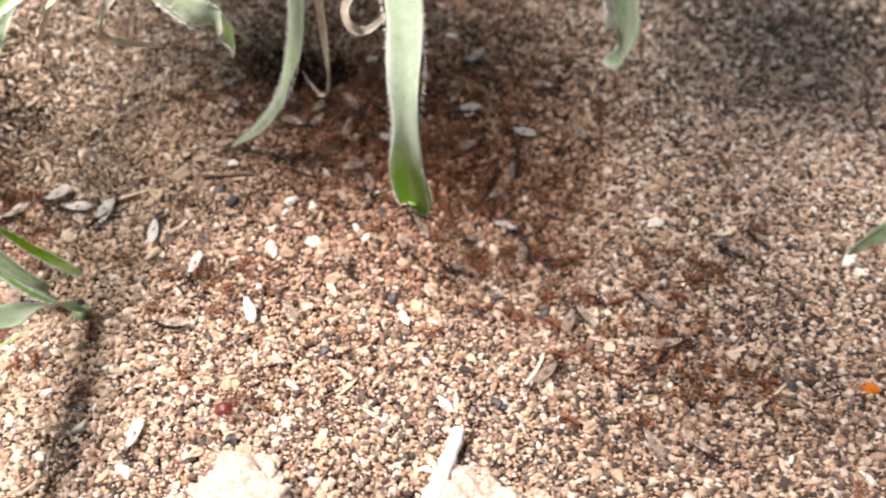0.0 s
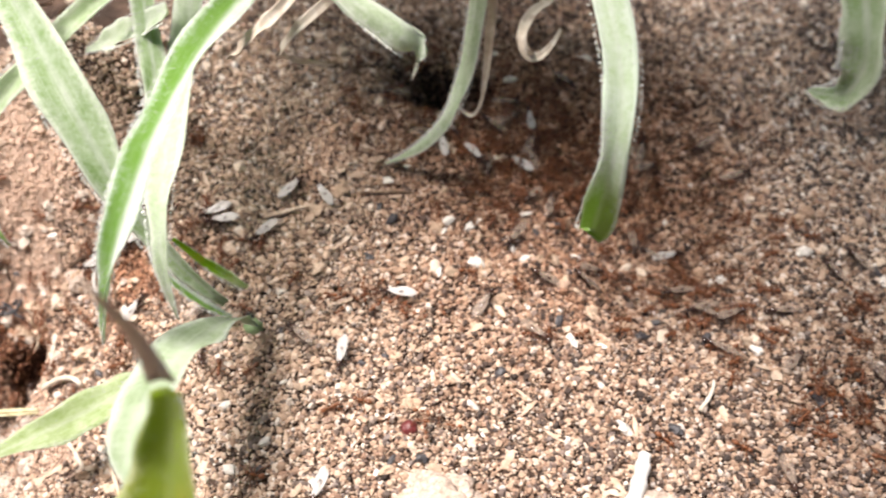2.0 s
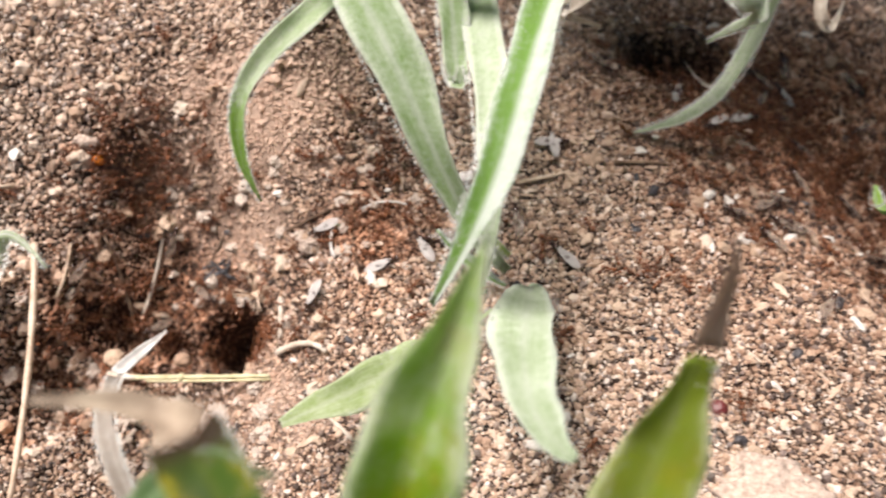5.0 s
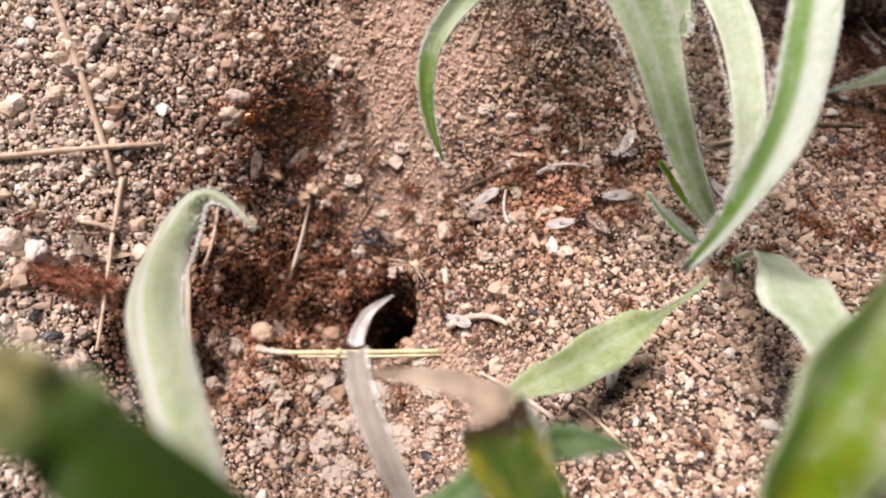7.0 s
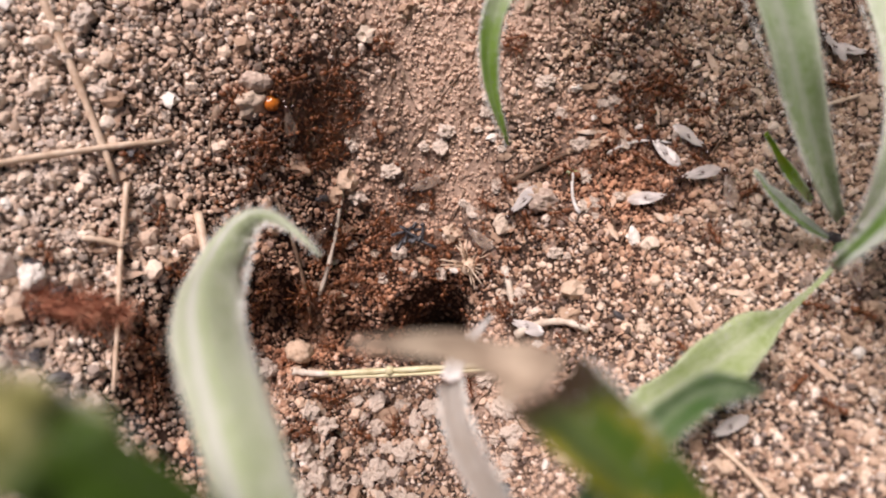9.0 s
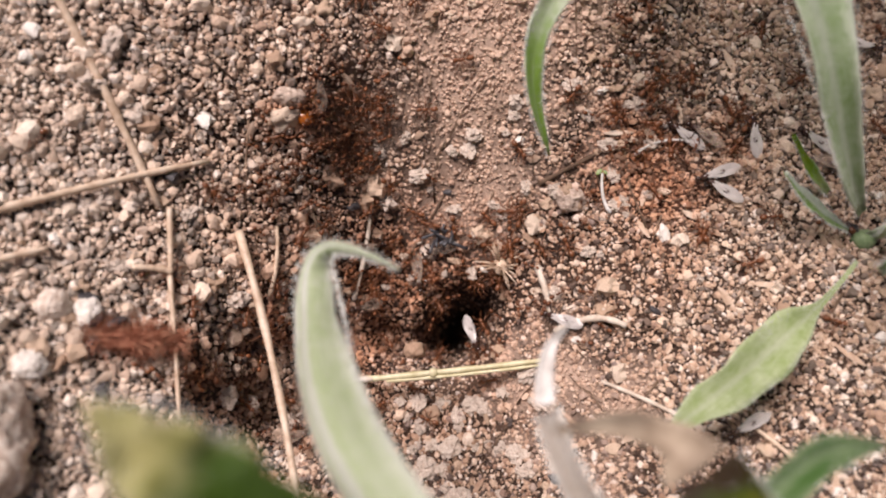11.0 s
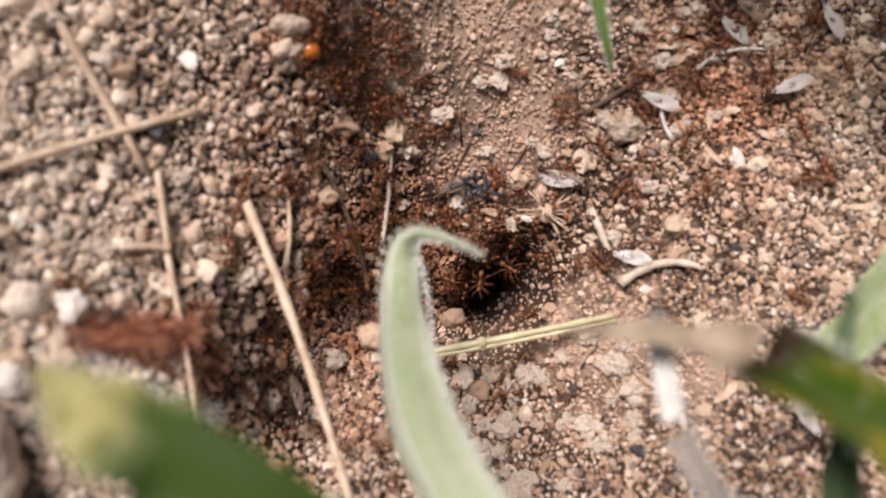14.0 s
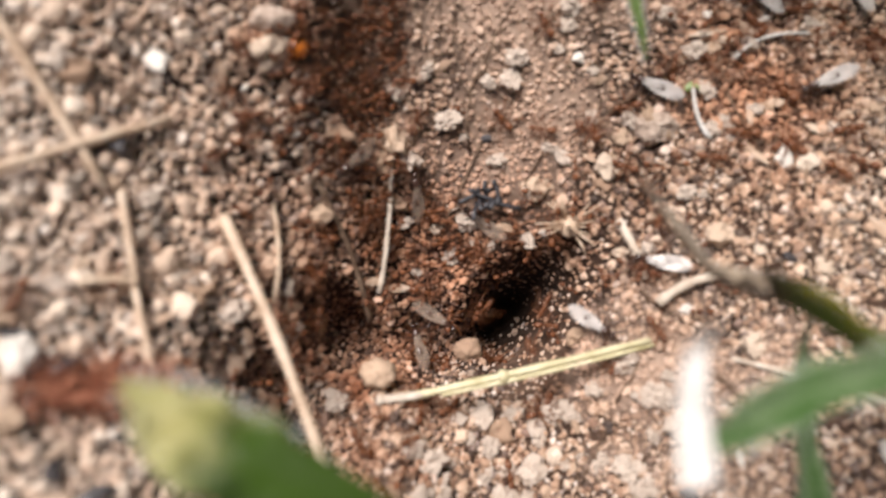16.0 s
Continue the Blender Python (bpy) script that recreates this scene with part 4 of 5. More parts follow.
    for k, (name, curve, start, widths, material, fold, twist, label) in enumerate(leaves):
        ob = leaf_mesh(name, leaf_path(curve, start), widths, (-2.0, -0.5, 11.0) if material is LEAF_TWO else HANG_EYE, material, plant, fold, twist, seed=k + 1, label=label, hairs=0 if name == "dry_leaf" else 1800)
        ob.location = -root
    # Unseen leaves, added overhead to dim the ground downslope and to the right.
    shade_leaves(plant, root, ((-10.0, -1.0), (11.2, 15.6), (8.8, 11.5)), 46, 200)
    shade_leaves(plant, root, ((-4.5, 0.5), (6.0, 10.0), (9.8, 12.0)), 4, 280)
    shade_leaves(plant, root, ((-9.5, -5.0), (10.4, 13.0), (9.2, 11.5)), 13, 420)
    shade_leaves(plant, root, ((1.0, 6.0), (11.5, 18.0), (8.8, 11.5)), 30, 330)
    shade_leaves(plant, root, ((-2.8, 3.0), (3.0, 6.5), (10.6, 12.6)), 6, 510)
    shade_leaves(plant, root, ((-0.5, 3.5), (10.5, 15.0), (9.2, 11.5)), 15, 610)
    return plant


def build_low_leaves():
    """The seedling at the foot of the slope: leaves that lie on the soil, and one that bends over."""
    plant = new("low_downy_seedling")
    root = lay(-5.75, 6.9)
    plant.location = root
    tagged(plant, "low downy seedling with pale felted leaves spread on the soil", "plant")
    bm = bmesh.new()
    blob(bm, Vector((0, 0, 0.05 * CM)), (0.17 * CM, 0.15 * CM, 0.14 * CM), None, 2, 0.3, 3)
    part("crown", bm, LEAF_BLADE, plant, "knotty green crown")
    leaves = [
        ([(-5.72, 6.92, -0.26), (-5.8, 6.5, 0.9), (-6.12, 4.9, 1.79), (-6.43, 3.52, 1.76), (-5.65, 2.81, 2.14)], [0.14, 0.2, 0.34, 0.74, 0.86, 0.74, 0.56, 0.46, 0.12], LEAF_PALE, 0.25, 0, "broad pale felted leaf arching up from the soil"),
        ([(-6.3, 6.3, 0.0), (-7.0, 5.6, -0.2), (-7.9, 5.0, -0.45), (-9.04, 4.29, -0.67)], [0.05, 0.06, 0.12, 0.52, 0.60, 0.56, 0.45, 0.14], LEAF_LOW, 0.25, 10, "pale green leaf lying on the soil"),
        ([(-7.15, 7.64, 0.82), (-6.52, 7.62, 0.14), (-5.91, 7.65, -0.3)], [0.06, 0.15, 0.18, 0.15, 0.06], LEAF_GREEN, 0.4, 10, ""),
        ([(-7.3, 7.2, 0.6), (-6.7, 7.0, 0.1), (-6.1, 6.9, -0.1)], [0.06, 0.15, 0.18, 0.15, 0.05], LEAF_STRIPE, 0.4, 10, ""),
    ]
    for k, (curve, widths, material, fold, twist, label) in enumerate(leaves):
        ob = leaf_mesh("leaf", leaf_path(curve), widths, (-7.5, 0.5, 11.0), material, plant, fold, twist, seed=k + 31, label=label)
        ob.location = -root


SWAYING = []


def build_near_plant():
    """The plant at the foot of the view, with tall leaves close to the camera that sway."""
    plant = new("tall_leaved_plant")
    root = lay(-8.6, -0.6)
    plant.location = root
    tagged(plant, "leafy herb with broad green blades, some with withered brown tips", "plant")
    bm = bmesh.new()
    blob(bm, Vector((0, 0, 0.1 * CM)), (0.5 * CM, 0.45 * CM, 0.5 * CM), None, 2, 0.3, 9)
    part("crown", bm, LEAF_DARK, plant, "knotty leaf crown")
    base = (-8.6, -0.6, float(root.z) / CM + 0.4)
    blade = [(-7.4, 1.4, 1.6), (-7.38, 1.8, 2.6), (-7.25, 2.4, 3.6), (-6.96, 3.25, 4.5)]
    ob = leaf_mesh("leaf", leaf_path(blade, base), [0.4, 0.74, 0.94, 0.98, 0.84, 0.5, 0.03], (-6.6, -1.0, 9.0), LEAF_GREEN, plant, 0.9, 0, seed=51, label="broad bright green blade with a pale pointed tip")
    ob.location = -root
    curve = [(-5.16, 1.9, 1.7), (-5.12, 2.4, 2.6), (-5.05, 2.8, 3.3), (-4.96, 3.16, 3.9), (-5.02, 2.95, 4.5), (-5.32, 2.84, 5.39)]
    pts = leaf_path(curve, base)
    ob = leaf_mesh("leaf", pts, [0.34, 0.58, 0.76, 0.86, 0.74, 0.36, 0.24, 0.15, 0.05], (-5.5, -1.0, 9.3), LEAF_OLIVE, plant, 0.5, 0, seed=61, hi=0.70, label="broad yellow-green blade")
    ob.location = -root
    tip = leaf_mesh("dry_tip", pts, [0.34, 0.58, 0.76, 0.86, 0.74, 0.36, 0.24, 0.15, 0.05], (-5.5, -1.0, 9.3), DRY_GREY, plant, 0.5, 15, seed=61, lo=0.70, hairs=0, label="withered grey-brown twisted tip")
    tip.location = -root
    eye = (-12.6, 0.4, 9.0)
    moving = [
        (C1_CURVE, C1_SWAY, [0.3, 0.48, 0.54, 0.54, 0.52, 0.42, 0.18, 0.03], LEAF_HOOK, -0.9, 0, None, "pale felted leaf hooked over at its tip"),
        (B3_CURVE, B3_SWAY, [0.28, 0.48, 0.58, 0.50, 0.30, 0.23, 0.06], LEAF_BURNT, 0.5, 0, 0.48, "yellow-green leaf"),
        (W_CURVE, W_SWAY, [0.14, 0.2, 0.22, 0.2, 0.15, 0.03], DRY_MILK, 0.5, 40, 0.62, "dry beige leaf with a bleached curled tip"),
        (B4_CURVE, B4_SWAY, [0.22, 0.28, 0.31, 0.32, 0.3, 0.25, 0.06], LEAF_BLADE, 0.5, 20, None, "narrow arching dark green leaf"),
        (B6_CURVE, B6_SWAY, [0.1, 0.2, 0.26, 0.27, 0.22, 0.03], LEAF_BLADE, 0.5, 0, None, "narrow green leaf with a drooping tip"),
        (B5_CURVE, B5_SWAY, [0.46, 0.52, 0.56, 0.52, 0.43, 0.28, 0.04], LEAF_DARK, 0.5, 0, None, "broad dark green blade"),
    ]
    for k, (curve, sway, widths, material, fold, twist, cut, label) in enumerate(moving):
        first = Vector(curve[0])
        local = [tuple(Vector(p) - first) for p in curve]
        out = (Vector(curve[0]) - Vector(curve[1])).normalized()
        start = tuple(out * 2.2 + Vector((0.0, -0.2, -0.5))) if curve is B4_CURVE else tuple(out * 1.6 + Vector((0.5, -0.6, -1.4)))
        pts = leaf_path(local, start)
        near = (-13.9, 1.8, 5.9) if curve is B5_CURVE else eye
        face = tuple(Vector(near) - first)
        ob = leaf_mesh("leaf", pts, widths, face, material, plant, fold, twist, seed=k + 71, hi=cut or 1.0, label=label, hairs=250 if material in (LEAF_DARK, LEAF_BURNT, LEAF_BLADE) else 1600)
        if cut:
            leaf_mesh("dry_tip", pts, widths, face, DRY_WHITE if curve is W_CURVE else DRY_BROWN, ob, fold, 60 if curve is W_CURVE else 15, seed=k + 71, lo=cut, hairs=0, label="bleached curled tip" if curve is W_CURVE else "withered brown tip")
        rows = [(t, x, y, z, rx, ry, rz) for t, x, y, z, rx, ry, rz in sway]
        rows = [(0.0, *rows[0][1:])] + rows + ([(16.0, *rows[-1][1:])] if rows[-1][0] < 16 else [])
        if curve is B6_CURVE:
            low = (rows[1][1] + 0.5, rows[1][2] - 2.5, *rows[1][3:])
            rows = [(0.0, *low), (12.6, *low)] + rows[1:]
        SWAYING.append((ob, [(t, Matrix.Translation(-root) @ pose(x * CM, y * CM, z * CM, rx, ry, rz)) for t, x, y, z, rx, ry, rz in rows]))


def build_edge_leaf():
    plant = new("small_leafy_herb")
    root = lay(8.6, 4.6)
    plant.location = root
    tagged(plant, "small green herb with a hanging pointed leaf", "plant")
    curve = [(8.4, 4.7, 1.0), (7.6, 5.0, 5.8), (5.0, 5.4, 5.0), (4.87, 5.88, 3.34)]
    ob = leaf_mesh("leaf", leaf_path(curve, (8.6, 4.6, float(root.z) / CM)), [0.2, 0.3, 0.4, 0.45, 0.48, 0.48, 0.46, 0.42, 0.36, 0.22, 0.03], (0.3, -0.7, 9.7), LEAF_MIXED, plant, 0.4, 0, seed=91)
    ob.location = -root
    # Added leaves out of view that shade the right of the slope.
    shade_leaves(plant, root, ((0.5, 6.5), (4.5, 8.5), (9.5, 12.0)), 5, 300)


# ---- stalks and small things on the soil ----
def stalk(name, points, radius, material, label, knots=()):
    bm = bmesh.new()
    origin = Vector(points[0]) * CM
    pts = [bezier(points, k / 12) * CM - origin for k in range(13)]
    tube(bm, pts, [radius * CM * (1 + 0.15 * math.sin(k * 2.1)) * (1 - 0.02 * k) for k in range(13)], 8)
    for u in knots:
        blob(bm, bezier(points, u) * CM - origin, (radius * 1.5 * CM,) * 3, None, 2, 0.2, 4)
    ob = part(name, bm, material)
    ob.location = origin
    return tagged(ob, label, "stalk")


def build_stalks():
    stalk("dry_stalk", [(-16.5, 9.42, 1.05), (-15.75, 8.45, 0.0), (-15.1, 7.42, -0.95)], 0.062, STRAW, "dry straw-coloured grass stalk lying on the soil")
    stalk("dry_stalk", [(-17.6, 6.45, -0.5), (-16.0, 7.3, -0.5), (-14.55, 8.1, -0.78)], 0.055, STRAW, "dry straw-coloured grass stalk lying across another")
    stalk("bent_stalk", [(-15.0, 7.48, -1.03), (-14.95, 7.1, -1.2), (-14.92, 6.75, -1.4)], 0.045, STRAW, "short kinked piece of straw on the soil")
    stalk("bent_stalk", [(-14.9, 6.74, -1.42), (-15.1, 6.74, -1.32), (-15.35, 6.66, -1.25)], 0.05, STRAW, "short kinked piece of straw on the soil")
    stalk("bent_stalk", [(-14.93, 6.7, -1.45), (-14.8, 6.0, -1.75), (-14.66, 5.05, -2.12)], 0.035, STRAW, "short kinked piece of straw on the soil")
    stalk("bent_stalk", [(-17.0, 6.1, -0.65), (-16.6, 6.38, -0.72), (-16.2, 6.58, -0.8)], 0.05, STRAW, "short pale piece of straw on the bank")
    stalk("leaning_stalk", [(-14.16, 7.54, -1.55), (-13.49, 5.8, -2.15), (-13.05, 3.5, -2.85)], 0.062, STRAW, "straight dry stalk leaning across the hollow")
    stalk("green_straw", [(-12.53, 6.26, -3.40), (-11.09, 6.15, -2.85), (-9.75, 6.16, -2.47)], 0.05, GREEN_STRAW, "pale greenish straw bridging the nest hole", (0.42,))
    stalk("green_straw", [(-12.0, 6.18, -3.24), (-10.95, 6.085, -2.86), (-9.72, 6.105, -2.49)], 0.028, GREEN_STRAW, "thin split strand of pale greenish straw")
    stalk("straw_end", [(-12.72, 6.23, -3.27), (-12.5, 6.22, -3.3), (-12.2, 6.23, -3.27)], 0.055, DRY_PALE, "frayed pale end of a straw beside the nest hole")
    stalk("pale_fibre", [(-8.66, 8.38, -0.42), (-8.3, 8.64, -0.24), (-7.85, 8.42, -0.14)], 0.022, DRY_WHITE, "thin curled white fibre on the soil")
    stalk("bark_strip", [(-9.85, 7.45, -1.95), (-9.75, 7.1, -2.0), (-9.7, 6.75, -2.15)], 0.055, DRY_PALE, "twisted pale bark strip at the nest hole")
    stalk("bark_strip", [(-9.68, 6.42, -2.15), (-9.2, 6.65, -1.8), (-8.8, 6.28, -1.68)], 0.058, DRY_PALE, "twisted pale bark strip on the soil")
    stalk("white_twig", [(0.15, 4.0, -0.15), (0.4, 4.6, 0.05), (0.5, 5.1, 0.05)], 0.13, DRY_WHITE, "stubby bleached twig on the soil")
    for k, (x, y, a, n) in enumerate(((-5.6, 9.05, 0.3, 0.45), (-3.9, 9.6, 0.1, 0.5), (-12.4, 8.1, 1.4, 0.6), (-13.7, 7.4, 1.5, 0.4), (-12.9, 7.7, 2.2, 0.5), (-8.6, 5.2, 2.4, 0.7), (-7.4, 4.4, 2.2, 0.6), (-9.4, 8.5, 0.2, 0.5), (1.6, 6.3, 1.1, 0.3), (5.2, 6.2, 0.7, 0.4))):
        dx, dy = n * math.cos(a), n * math.sin(a)
        p = [tuple(lay(x + s * dx, y + s * dy, 0.09) / CM) for s in (-1, 0, 1)]
        p[1] = (p[1][0] + 0.1, p[1][1], p[1][2] + 0.08)
        stalk("twig_piece", p, 0.035, (STRAW, TWIG, DRY_PALE)[k % 3], "short bent dry twig piece on the soil")


def build_small_things():
    rng = random.Random(8)

    def lump(name, x, y, size, material, label, category, rough=0.3, lift=0.3, seed=1, heading=0.0):
        bm = bmesh.new()
        blob(bm, Vector(), [s * CM for s in size], None, 5, rough, seed)
        ob = part(name, bm, material)
        ob.matrix_world = Matrix.Translation(lay(x, y, lift * size[2])) @ ground_turn(x, y, heading).to_4x4()
        if name == "pale_clod":
            for k in range(9):
                a, e = rng.uniform(0, math.tau), rng.uniform(0.5, 1.2)
                crumb = bmesh.new()
                r = rng.uniform(0.05, 0.1) * CM
                blob(crumb, Vector((math.cos(a) * math.cos(e) * size[0], math.sin(a) * math.cos(e) * size[1], math.sin(e) * size[2])) * 0.95 * CM, (r, 0.8 * r, 0.7 * r), None, 3, 0.7, seed * 10 + k)
                part("crumb", crumb, material, ob)
        return tagged(ob, label, category)

    lump("pale_clod", -2.4, 4.05, (0.85, 0.5, 0.34), PALE_STONE, "pale crumbly limestone lump half sunk in soil", "stone", 0.6, 0.0, 2)
    lump("pale_clod", 0.95, 4.1, (0.7, 0.5, 0.34), PALE_STONE, "pale crumbly limestone lump half sunk in soil", "stone", 0.6, 0.0, 5)
    lump("pale_clod", -16.7, 4.2, (0.75, 0.9, 0.55), CLOD, "smooth pale stone at the edge of the hollow", "stone", 0.25, 0.2, 7)
    lump("beige_stone", -16.12, 6.04, (0.2, 0.19, 0.17), CLOD, "round beige pebble on the bank", "stone", 0.15, 0.5, 14)
    lump("white_stone", -15.76, 6.06, (0.17, 0.19, 0.17), WHITE_CHIP, "round white pebble on the bank", "stone", 0.22, 0.4, 15)
    lump("white_stone", -16.22, 5.3, (0.19, 0.16, 0.15), WHITE_CHIP, "round white pebble on the bank", "stone", 0.22, 0.4, 21)
    lump("white_stone", -13.55, 8.92, (0.22, 0.13, 0.14), PALE_STONE, "small white stone beside an orange seed", "stone", 0.25, 0.6, 4)
    lump("white_stone", -9.45, 8.1, (0.24, 0.17, 0.16), PALE_STONE, "small white angular stone", "stone", 0.3, 0.5, 6)
    lump("orange_seed", -13.33, 8.8, (0.12, 0.11, 0.11), ORANGE, "glossy orange seed on the rim of a hole", "seed", 0.05, 1.0, 3)
    lump("red_seed", -2.95, 5.23, (0.13, 0.12, 0.11), RED_SEED, "dark red round seed on the soil", "seed", 0.15, 0.5, 3)
    lump("orange_chip", 6.8, 6.5, (0.17, 0.1, 0.06), ORANGE, "flat orange chip on the gravel", "chip", 0.3, 0.8, 8)
    for x, y, z, r, seed in ((-11.55, 6.76, -3.32, 0.16, 11), (-12.66, 6.5, -3.18, 0.2, 12)):
        bm = bmesh.new()
        blob(bm, Vector(), (r * CM, 0.86 * r * CM, 0.85 * r * CM), None, 4, 0.25, seed)
        ob = part("pebble", bm, PEBBLE)
        ob.location = Vector((x, y, z)) * CM
        tagged(ob, "round tan pebble lodged at the lip of the nest hole", "pebble", "pebbles on the soil")
    # charred bits near the burr
    heap = new("charred_heap")
    heap.location = lay(-11.05, 8.3)
    tagged(heap, "small heap of black charred splinters on the rim of the nest", "debris")
    for k in range(26):
        bm = bmesh.new()
        p = Vector((rng.uniform(-0.34, 0.34), rng.uniform(-0.28, 0.24), rng.uniform(0.04, 0.16))) * CM
        a = rng.uniform(0, 3.14)
        d = Vector((math.cos(a), math.sin(a), rng.uniform(-0.3, 0.3))) * rng.uniform(0.06, 0.16) * CM
        tube(bm, [p - d, p + d * 0.2, p + d], [0.03 * CM, 0.026 * CM, 0.014 * CM], 5)
        part("splinter", bm, DARK_BITS, heap)
    burr = new("burr")
    burr.location = lay(-10.33, 7.62, 0.12)
    tagged(burr, "spiny tan burr half buried above the nest hole", "seed")
    bm = bmesh.new()
    blob(bm, Vector(), (0.13 * CM, 0.13 * CM, 0.1 * CM), None, 3, 0.2, 2)
    part("body", bm, STRAW, burr)
    for k in range(30):
        a, e = k * 2.4, rng.uniform(-0.2, 1.1)
        d = Vector((math.cos(a) * math.cos(e), math.sin(a) * math.cos(e), math.sin(e))) * CM
        bm = bmesh.new()
        tube(bm, [d * 0.1, d * 0.26 + Vector((rng.uniform(-0.02, 0.02) * CM, rng.uniform(-0.02, 0.02) * CM, 0.02 * CM)), d * rng.uniform(0.34, 0.46)], [0.016 * CM, 0.013 * CM, 0.007 * CM], 5)
        part("spine", bm, STRAW, burr)
    # red woolly seed head
    head = new("woolly_seed_head")
    head.location = lay(-15.25, 5.85, 0.18)
    head.rotation_euler = (0, radians(14), radians(8))
    tagged(head, "reddish-brown woolly seed head lying on gravel", "seed head")
    bm = bmesh.new()
    blob(bm, Vector(), (0.5 * CM, 0.12 * CM, 0.1 * CM), None, 3, 0.7, 6)
    part("core", bm, RED_FUZZ, head)
    bm = bmesh.new()
    for k in range(2600):
        u, a = rng.uniform(-1, 1), rng.uniform(0, math.tau)
        r = 0.12 * math.sqrt(max(0.05, 1 - u * u)) * (1 + 0.4 * math.sin(7 * u))
        foot = Vector((u * 0.6, r * math.cos(a), r * math.sin(a))) * CM
        tip = foot + Vector((rng.uniform(-0.2, 0.2), 0.13 * math.cos(a) + rng.uniform(-0.12, 0.12), 0.13 * math.sin(a) + rng.uniform(-0.12, 0.12))) * CM
        thin = Vector((rng.uniform(-1, 1), rng.uniform(-1, 1), rng.uniform(-1, 1))).normalized() * 0.006 * CM
        vs = [bm.verts.new(q) for q in (foot - thin, foot + thin, tip)]
        bm.faces.new(vs)
    part("wool", bm, RED_FUZZ, head, "", False)
    # seedling sprout
    sprout = new("sprout")
    sprout.location = lay(-9.05, 8.02)
    tagged(sprout, "tiny pale sprout with green seed leaves", "sprout")
    bm = bmesh.new()
    tube(bm, [bezier([Vector((0.1, -0.25, 0.02)) * CM, Vector((-0.06, -0.1, 0.1)) * CM, Vector((-0.02, 0.25, 0.3)) * CM], k / 6) for k in range(7)], [0.03 * CM, 0.02 * CM], 6)
    part("stem", bm, DRY_WHITE, sprout, "white curved stem")
    for s in (-1, 1):
        bm = bmesh.new()
        blob(bm, Vector((0.05 * s - 0.02, 0.27, 0.31)) * CM, (0.06 * CM, 0.035 * CM, 0.015 * CM), Euler((0.3, 0.5 * s, 0.6)).to_matrix(), 2)
        part("seed_leaf", bm, LEAF_GREEN, sprout)


# ---- ants ----
def ant_limbs(parent, material, scale):
    for s in (-1, 1):
        for k, (x, reach, ahead) in enumerate(((0.055, 0.15, 0.10), (0.02, 0.17, 0.0), (-0.01, 0.18, -0.14))):
            bm = bmesh.new()
            hip = Vector((x, 0.025 * s, 0.075))
            knee = hip + Vector((ahead * 0.55, reach * 0.5 * s, 0.055))
            ankle = hip + Vector((ahead * 1.1, reach * 0.95 * s, -0.05))
            foot = hip + Vector((ahead * 1.45, reach * 1.2 * s, -0.075))
            tube(bm, [p * CM * scale for p in (hip, knee, ankle, foot)], [0.010 * CM * scale, 0.009 * CM * scale, 0.006 * CM * scale, 0.004 * CM * scale], 5)
            part("leg", bm, material, parent)
        bm = bmesh.new()
        root = Vector((0.155, 0.022 * s, 0.095))
        tube(bm, [p * CM * scale for p in (root, root + Vector((0.06, 0.05 * s, 0.03)), root + Vector((0.14, 0.07 * s, -0.01)))], [0.006 * CM * scale, 0.005 * CM * scale], 4)
        part("antenna", bm, material, parent)


def worker_ant():
    ant = new("worker_ant")
    tagged(ant, "small rust-red worker ant running over the soil", "ant", "worker ants")
    for name, at, size in (("head", (0.13, 0, 0.085), (0.045, 0.04, 0.034)), ("thorax", (0.03, 0, 0.08), (0.065, 0.028, 0.030)), ("waist", (-0.045, 0, 0.075), (0.018, 0.014, 0.020)), ("abdomen", (-0.125, 0, 0.085), (0.07, 0.048, 0.046))):
        bm = bmesh.new()
        blob(bm, Vector(at) * 0.88 * CM, [s * 0.88 * CM for s in size], None, 2, 0.06, 2)
        part(name, bm, ANT_RED, ant)
    ant_limbs(ant, ANT_RED, 0.88)
    return ant


